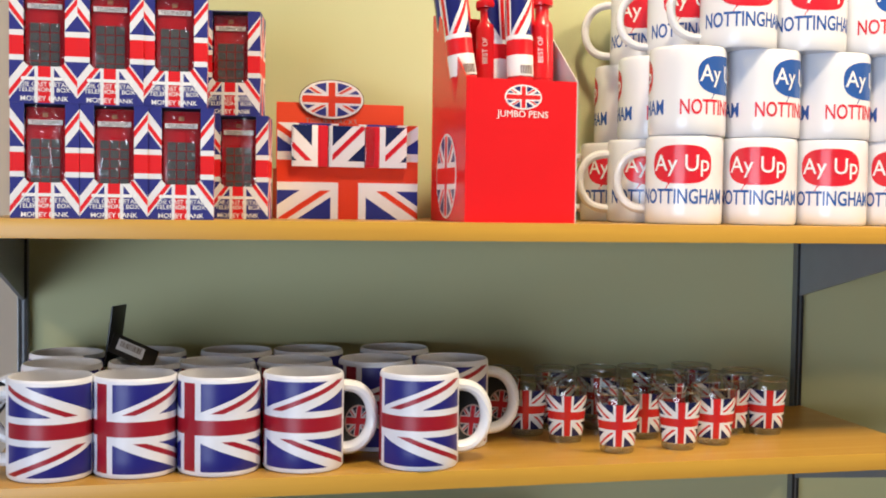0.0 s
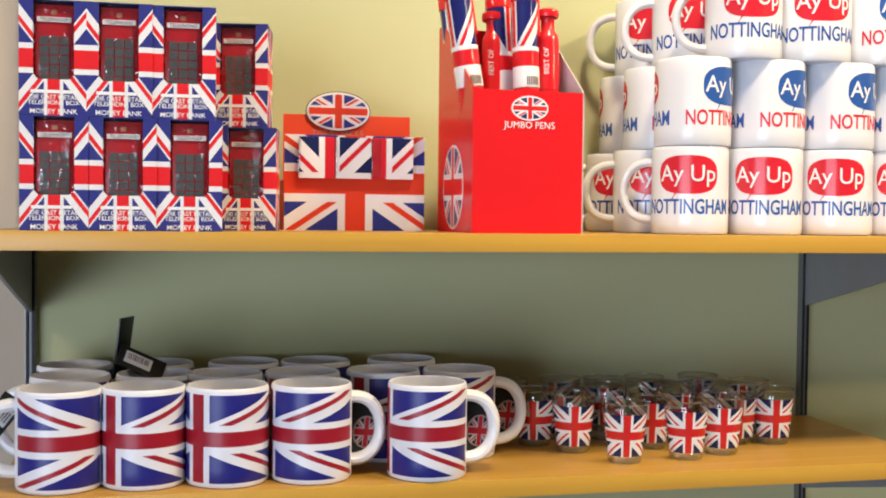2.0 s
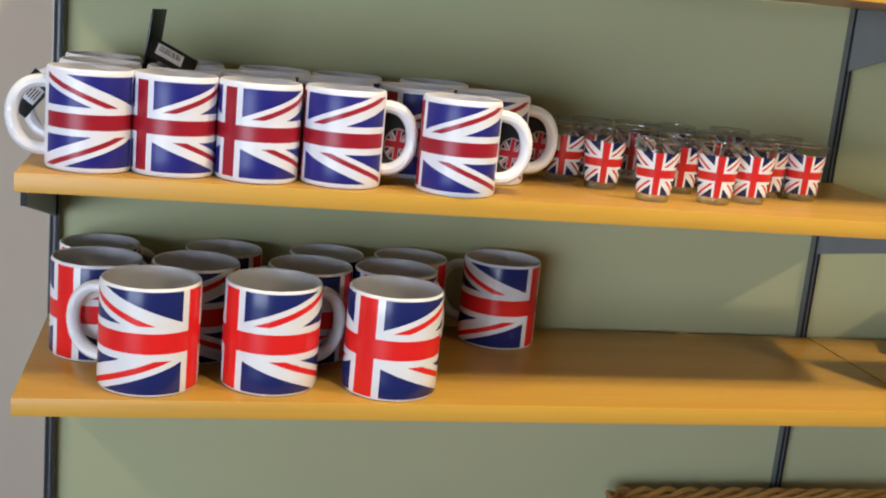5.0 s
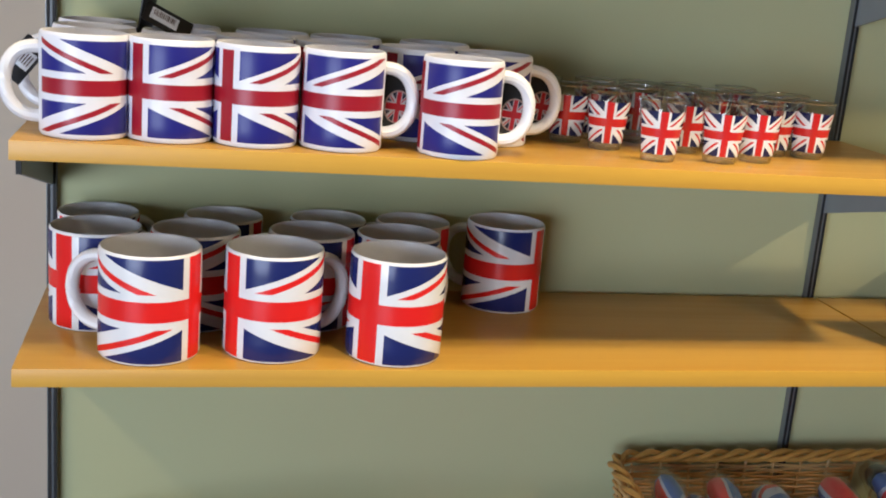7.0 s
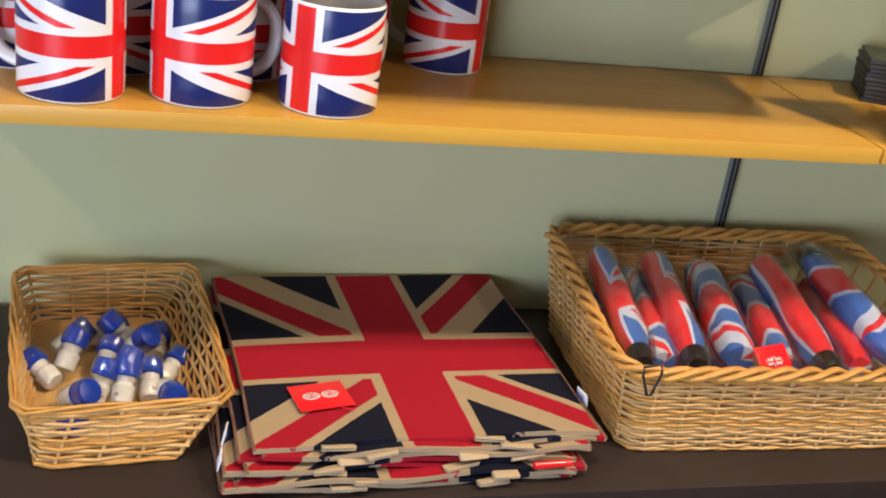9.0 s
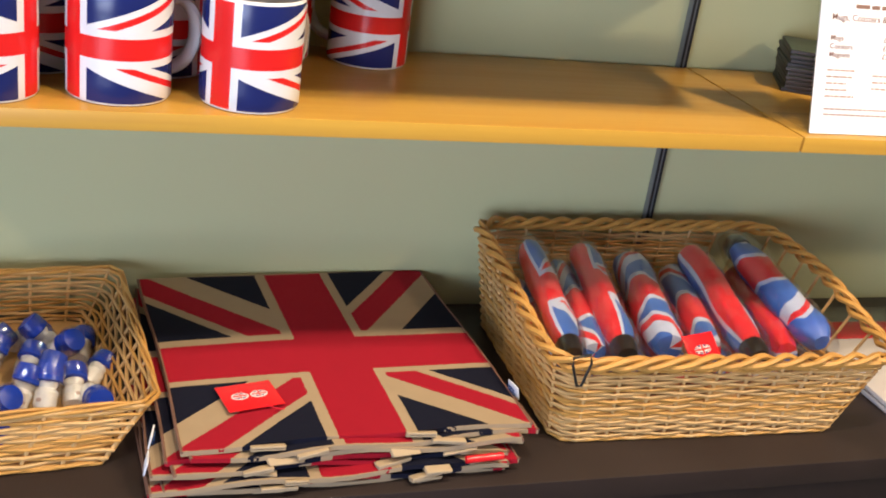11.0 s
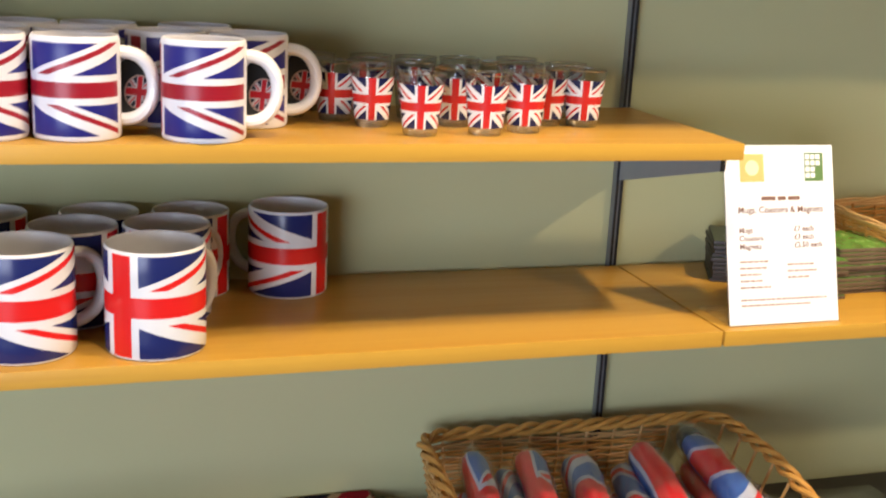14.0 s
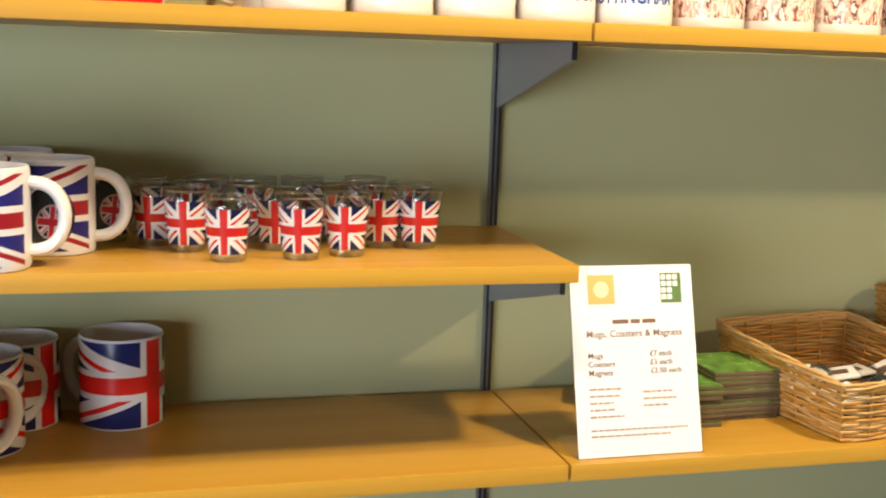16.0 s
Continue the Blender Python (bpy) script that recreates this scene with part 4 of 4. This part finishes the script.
# ---- blue-capped novelties in the small basket ----
nov = thing("novelty_bottle", "small cream novelty figure with a blue plastic cap", "novelty", None, "blue-capped novelties")
part("body", lathe([(0.0001, 0), (0.0105, 0.0005), (0.0118, 0.004), (0.0118, 0.018), (0.0085, 0.022), (0.0105, 0.026), (0.0110, 0.031), (0.0090, 0.034), (0.0001, 0.035)], 20), M_CREAM, nov)
part("cap", lathe([(0.0128, 0.0285), (0.0150, 0.0300), (0.0146, 0.0430), (0.0132, 0.0480), (0.0001, 0.0505)], 20), M_BLUECAP, nov, "blue plastic cap")
part("wrapper", lathe([(0.0100, -0.004), (0.0132, 0.003), (0.0142, 0.02), (0.0130, 0.03), (0.0160, 0.036), (0.0168, 0.047)], 11), M_SLEEVE, nov, "clear wrapper").visible_shadow = False
part("printed_mark", bend(boxed(-0.003, 0.003, -0.0002, 0.0002, 0.006, 0.010), 0.0121), M_INKPALE, nov, "small brown printed mark")
NOVELTIES = [(-0.092, 1.263, 0.6545, 32, 28), (-0.088, 1.189, 0.6585, 135, 18), (-0.081, 1.209, 0.6625, 63, 44), (-0.092, 1.128, 0.6545, -45, 12), (-0.076, 1.153, 0.6585, -45, 36), (-0.047, 1.142, 0.6625, 56, 50), (-0.042, 1.209, 0.6545, 71, 28), (-0.058, 1.289, 0.6585, -10, 18), (-0.006, 1.264, 0.6625, 164, 44), (0.017, 1.252, 0.6545, 81, 12), (-0.022, 1.175, 0.6585, 66, 36), (-0.018, 1.139, 0.6625, 76, 50), (0.012, 1.158, 0.6545, 90, 28), (0.025, 1.175, 0.6585, -71, 18), (-0.012, 1.252, 0.6625, -43, 44), (0.024, 1.198, 0.6545, 58, 12)]
for i, (x, y, z, heading, lift) in enumerate(NOVELTIES):
    e, h = radians(lift), radians(heading)
    turn = Vector((math.cos(e) * math.cos(h), math.cos(e) * math.sin(h), math.sin(e))).to_track_quat("Z", "Y").to_matrix().to_4x4()
    m = Matrix.Translation((x, y, z)) @ turn @ pose(0, 0, 0, 0, 0, 47 * i) @ Matrix.Diagonal((1.0, 1.0, 1.0, 1))
    if i:
        copy_thing(nov, m)
    else:
        nov.matrix_basis = m


# ---- stack of flag cushion covers ----
def halves(q, mid):
    """-0.5 to 0.5 with its zero moved to mid."""
    return 0.5 * (q - mid) / (0.5 - mid if q > mid else 0.5 + mid)


def cover(seed, w=0.380, d=0.382, thick=0.0062):
    t = thing("cushion_cover", "folded jute cushion cover with a faded flag", "cushion cover", None, "stack of cushion covers")
    r2 = random.Random(seed)
    bm = bmesh.new()
    lay = bm.loops.layers.uv.verify()
    n = 18
    ph = r2.uniform(0, 6)
    hz = lambda x, y: 0.0016 * math.sin(14 * x + ph) * math.cos(11 * y) + (0.0014 if seed == 7 else 0.0030) * math.sin(37 * x + 2 * ph) * max(0.0, -y / 0.19) ** 3 - 0.004 * max(0, (abs(x) - 0.165) / 0.03) ** 2 * (0.3 if y > -0.1 else 0.2)
    g = []
    for j in range(n + 1):
        row = []
        for i in range(n + 1):
            x, y = -w / 2 + w * i / n, -d / 2 + d * j / n
            e = 0.0022 * math.sin(17 * y + ph) * (abs(x) / (w / 2)) ** 4
            row.append(bm.verts.new((x + e, y + 0.003 * math.sin(13 * x + ph) * (abs(y) / (d / 2)) ** 4, thick + hz(x, y))))
        g.append(row)
    for j in range(n):
        for i in range(n):
            f = bm.faces.new((g[j][i], g[j][i + 1], g[j + 1][i + 1], g[j + 1][i]))
            for loop in f.loops:
                loop[lay].uv = (halves(loop.vert.co.x / w, 0.022), halves(loop.vert.co.y / d, -0.075))
    edges = [[g[j][i].co.copy() for j in range(n + 1)] for i in (0, n)]
    top = bm.faces[:]
    r = bmesh.ops.extrude_face_region(bm, geom=top)
    for v in [v for v in r["geom"] if isinstance(v, bmesh.types.BMVert)]:
        v.co.z -= thick * 0.9
    bmesh.ops.recalc_face_normals(bm, faces=bm.faces[:])
    part("cloth", bm, M_JUTE, t)
    for k in range(2):
        part("hem", tube(bmesh.new(), [(v[0] + (0.0008 if k == 0 else -0.0008), v[1], v[2] - 0.0010) for v in edges[k]], 0.0019, 6), M_JUTESEAM, t, "stitched side seam")
    for s in (-1, 1):
        x = s * 0.085 + r2.uniform(-0.03, 0.03)
        k = bmesh.new()
        half = r2.uniform(0.012, 0.021)
        for q in range(2):
            box(k, -half, half, -0.006 - 0.002 * q, 0.006, -0.0028 + 0.003 * q, -0.0004 + 0.003 * q, bevel=0.0013)
        part("tab", k, M_JUTEPLAIN, t, "beige folded fabric tab", pose(x, -d / 2 - 0.001, thick * 0.45, r2.uniform(-25, 25), r2.uniform(-9, 9), r2.uniform(-12, 12)))
    return t


CZ = 0.0063
for i in range(8):
    r3 = random.Random(40 + i)
    c = cover(i)
    dx, dy, tz = (r3.uniform(-0.008, 0.010), r3.uniform(-0.010, 0.004) - 0.0022 * (7 - i), r3.uniform(-2.2, 2.2)) if i < 7 else (0.0, 0.0, 0)
    c.matrix_basis = pose(0.2915 + dx - 0.0040 * (7 - i), 1.210 + dy, ZT + i * CZ, 0, 0, 3.2 + tz)
for x, y, z, turn in ((0.084, 1.055, ZT + 0.030, 80), (0.078, 1.030, ZT + 0.016, 85), (0.492, 1.090, ZT + 0.046, -80)):
    tag = thing("fabric_label", "small white sewn fabric label at the cover's side", "label", pose(x, y, z, 0, 0, turn), "fabric labels")
    part("label", boxed(-0.011, 0.011, -0.0008, 0.0008, 0, 0.016, bevel=0.0005, m=pose(0, 0, 0, 12, 0, 0)), M_PAPER, tag)
    part("bars", bars([(-0.008, 0.008, 0.005, 0.002), (-0.008, 0.006, 0.009, 0.002)], 0.0002), M_INKBLUE, tag, "", pose(0, -0.0028, 0, 12, 0, 0))
redtag = thing("price_tag", "red card swing tag lying on the top cushion cover", "tag", pose(0.190, 1.098, ZT + 8 * CZ + 0.0035, 0, 0, 12))
part("card", boxed(-0.031, 0.031, -0.025, 0.025, 0, 0.0008, bevel=0.0003), M_REDCARD, redtag)
for k in (-1, 1):
    part("mark", disc(0.019, 0.013, 0.0003), M_INKWHITE, redtag, "", pose(0.0105 * k, 0.001, 0.0012, -90, 0, 0))
    part("mark_flag", disc(0.0165, 0.0105, 0.0003), M_FLAGOVAL, redtag, "", pose(0.0105 * k, 0.001, 0.0016, -90, 0, 0))
part("string", tube(bmesh.new(), [(0.010, -0.022, 0.001), (0.018, -0.032, 0.0015), (0.026, -0.036, 0.001)], 0.0006, 5), M_INKRED, redtag)
redroll = thing("red_label", "glossy red rolled label sticking out of the stack", "label", pose(0.430, 1.003, ZT + 0.0245, 0, 90, 4))
part("roll", lathe([(0.0001, -0.022), (0.0042, -0.0215), (0.0042, 0.0215), (0.0001, 0.022)], 14), M_REDCARD, redroll)

# ---- bagged red and white goods beyond the basket ----
for i, (x, y, z, tz) in enumerate(((1.118, 1.170, 0.0, 2), (1.122, 1.178, 0.0085, -1))):
    g2 = thing("packaged_towel", "white tea towel with a red band in a clear bag", "tea towel", pose(x, y, ZT + z, 0, 0, tz), "packaged tea towels")
    part("cloth", boxed(-0.105, 0.105, -0.135, 0.070, 0.0002, 0.0075, bevel=0.003), M_TOWEL, g2)
    part("red_band", boxed(-0.105, 0.105, 0.0705, 0.120, 0.0002, 0.0075, bevel=0.003), M_REDCARD, g2, "red printed band")
    part("bag", boxed(-0.109, 0.109, -0.140, 0.165, 0.0001, 0.0082, bevel=0.003), M_FILM, g2, "clear crinkled bag").visible_shadow = False

# ---- price sign ----
sign = thing("price_sign", "white printed price card in a leaning clear acrylic holder", "sign", pose(0.8955, 1.130, Z3, -16, 0, 0.4))
part("card", boxed(-0.074, 0.074, -0.0006, 0.0006, 0.001, 0.211), M_PAPER, sign)
hold = bmesh.new()
box(hold, -0.0752, 0.0752, 0.0012, 0.0032, 0.0002, 0.2115)
part("holder", hold, M_ACRYLIC, sign, "clear acrylic back")
part("holder_foot", boxed(-0.0752, 0.0752, -0.004, 0.075, -0.0002, 0.0018, m=pose(0, 0, 0, 16, 0, 0)), M_ACRYLIC, sign, "clear acrylic foot")
F = pose(0, -0.001, 0)


def line(text, x, z, size, align="LEFT"):
    part("line", lettering(text, size, 0.0001, align, bold=0.00007), M_INKBROWN, sign, "", pose(x, -0.0009, z))


part("logo", boxed(-0.0535, -0.0215, -0.0010, -0.0005, 0.168, 0.2005), plain("orange_print", (0.80, 0.47, 0.16), 0.5), sign, "pale orange square logo")
part("logo_ring", disc(0.018, 0.018, 0.0003), plain("pale_orange_print", (0.85, 0.70, 0.45), 0.5), sign, "", pose(-0.0375, -0.0014, 0.1842))
part("logo", boxed(0.0345, 0.0600, -0.0010, -0.0005, 0.168, 0.2015), plain("logo_green_print", (0.10, 0.20, 0.06), 0.5), sign, "green and white square logo")
for k in range(4):
    for q in range(3 if k < 2 else 2):
        part("logo_shape", boxed(0.0353 + 0.0072 * q, 0.0353 + 0.0072 * q + 0.0058, -0.0014, -0.0010, 0.1940 - 0.0074 * k, 0.1998 - 0.0074 * k, bevel=0.0006), M_INKWHITE, sign)
part("brand_bar", bars([(-0.026, 0.026, 0.1460, 0.0045)], 0.0002), M_INKBROWN, sign, "", pose(0, -0.0009, 0))
line("Mugs, Coasters & Magnets", 0, 0.1315, 0.0108, "CENTER")
for k, (a, p) in enumerate((("Mugs", "\u00a37 each"), ("Coasters", "\u00a33 each"), ("Magnets", "\u00a32.50 each"))):
    line(a, -0.0575, 0.1085 - 0.0095 * k, 0.0088)
    line(p, 0.0165, 0.1090 - 0.0095 * k, 0.0088)
text_lines([(-0.058, -0.020, 0.0735, 0.0021), (-0.058, -0.022, 0.0660, 0.0021), (-0.058, -0.030, 0.0585, 0.0021), (-0.058, -0.028, 0.0510, 0.0021), (-0.058, -0.018, 0.0435, 0.0021),
                          (0.006, 0.042, 0.0690, 0.0021), (0.006, 0.046, 0.0615, 0.0021), (0.006, 0.036, 0.0540, 0.0021), (-0.058, 0.058, 0.0290, 0.0019), (-0.058, 0.036, 0.0225, 0.0019)], M_INKPALE, sign, pose(0, -0.0009, 0))

# ---- coaster stacks ----
rng = random.Random(9)
for (cx, cy, cnt, turn, dark) in ((0.958, 1.330, 10, -24, 1), (0.990, 1.255, 9, 2, 0), (1.077, 1.275, 11, 3, 0)):
    z = Z3
    for k in range(cnt):
        c = thing("coaster", "square fibreboard coaster with a green picture top", "coaster", pose(cx + rng.uniform(-0.002, 0.002), cy + rng.uniform(-0.002, 0.002), z, 0, 0, turn + rng.uniform(-2, 2)), "stacked coasters")
        part("board", boxed(-0.046, 0.046, -0.046, 0.046, 0, 0.0046, bevel=0.0008), M_TABLE if dark else M_CORK, c)
        part("picture", boxed(-0.045, 0.045, -0.045, 0.045, 0.0047, 0.0054), M_DARKGREEN if dark else M_GREEN, c, "green glossy picture")
        z += 0.0056

# ---- baskets and goods on the right-hand shelf ----
basket("wicker_basket", "wicker basket of wrapped magnets on the shelf", (-0.095, 0.100, -0.118, 0.110), (-0.110, 0.112, -0.130, 0.125), lambda x, y: 0.070 + 0.020 * (y + 0.13) / 0.255, lambda x, y, h: h, 22, 0.0042,
       pose(1.228, 1.258, Z3, 0, 0, 7), M_WICKER, M_WICKERPALE, "wicker baskets", corner=0.010)
basket("wicker_basket", "darker wicker basket beside the magnet basket", (-0.10, 0.12, -0.110, 0.105), (-0.115, 0.14, -0.120, 0.115), lambda x, y: 0.128, lambda x, y, h: h, 18, 0.0044,
       pose(1.478, 1.280, Z3, 0, 0, 0), M_WICKER, M_WICKER, "wicker baskets", corner=0.010)
rng = random.Random(12)
for k in range(14):
    x, y = 1.165 + 0.022 * (k % 7) + rng.uniform(-0.006, 0.006), 1.20 + 0.075 * (k // 7) + rng.uniform(-0.008, 0.008)
    mg = thing("wrapped_magnet", "picture magnet in clear cellophane", "magnet", pose(x, y, Z3 + 0.034 + 0.002 * (k % 4), rng.uniform(-14, 14), rng.uniform(-22, -6), rng.uniform(-25, 25)), "wrapped magnets")
    part("magnet", boxed(-0.028, 0.028, -0.020, 0.020, 0, 0.003, bevel=0.0008), (M_BLACK, M_PAPER, M_GREYCARD)[k % 3], mg)
    part("picture", boxed(-0.018, 0.018, -0.006, 0.008, 0.0031, 0.0036), (M_INKWHITE, M_INKDARK, M_INKDARK)[k % 3], mg)
    part("wrapper", boxed(-0.031, 0.031, -0.023, 0.023, -0.0005, 0.0042, bevel=0.001), M_FILM, mg, "clear cellophane").visible_shadow = False

# ---- large black swing tag standing in a purple mug ----
card = thing("swing_tag", "folded black card tag with a barcode standing in a mug", "tag", pose(-0.067, 1.294, Z2 + 0.098))
part("leaf", boxed(-0.0008, 0.0008, -0.016, 0.016, -0.012, 0.054, bevel=0.0003, m=pose(-0.016, 0, 0, 0, 8, -24)), M_BLACK, card, "upright card leaf")
leaf = part("leaf", boxed(-0.026, 0.026, -0.0008, 0.0008, -0.012, 0.013, bevel=0.0003), M_BLACK, card, "card leaf with a barcode", pose(0.006, -0.012, 0.004, -38, 26, 8))
part("barcode_label", boxed(-0.019, 0.011, -0.0014, -0.0009, -0.006, 0.008), M_PAPER, leaf)
bc = bmesh.new()
x = -0.016
while x < 0.008:
    w = rng.uniform(0.0005, 0.0014)
    box(bc, x, x + w, -0.0018, -0.0014, -0.001, 0.006)
    x += w + rng.uniform(0.0006, 0.0013)
part("barcode", bc, M_INKDARK, leaf)

# ---- barcoded tag hanging in a purple mug's handle ----
hung = thing("swing_tag", "small black card tag with a barcode hung on a mug handle", "tag", pose(-0.191, 1.208, Z2 + 0.064, -12, 38, 0))
part("leaf", boxed(-0.012, 0.012, -0.0007, 0.0007, -0.024, 0.020, bevel=0.0003), M_BLACK, hung)
part("barcode_label", boxed(-0.009, 0.009, -0.0013, -0.0008, -0.010, 0.008), M_PAPER, hung, "white barcode sticker")
for k in range(6):
    part("bar", boxed(-0.0075 + 0.0026 * k, -0.0064 + 0.0026 * k, -0.0017, -0.0013, -0.006, 0.005), M_INKDARK, hung)
part("loop", tube(bmesh.new(), [(0, 0, 0.018), (0.003, 0.004, 0.027), (0.001, 0.010, 0.032), (-0.003, 0.004, 0.027)], 0.0007, 5, True), M_BLACK, hung, "thin black cord")
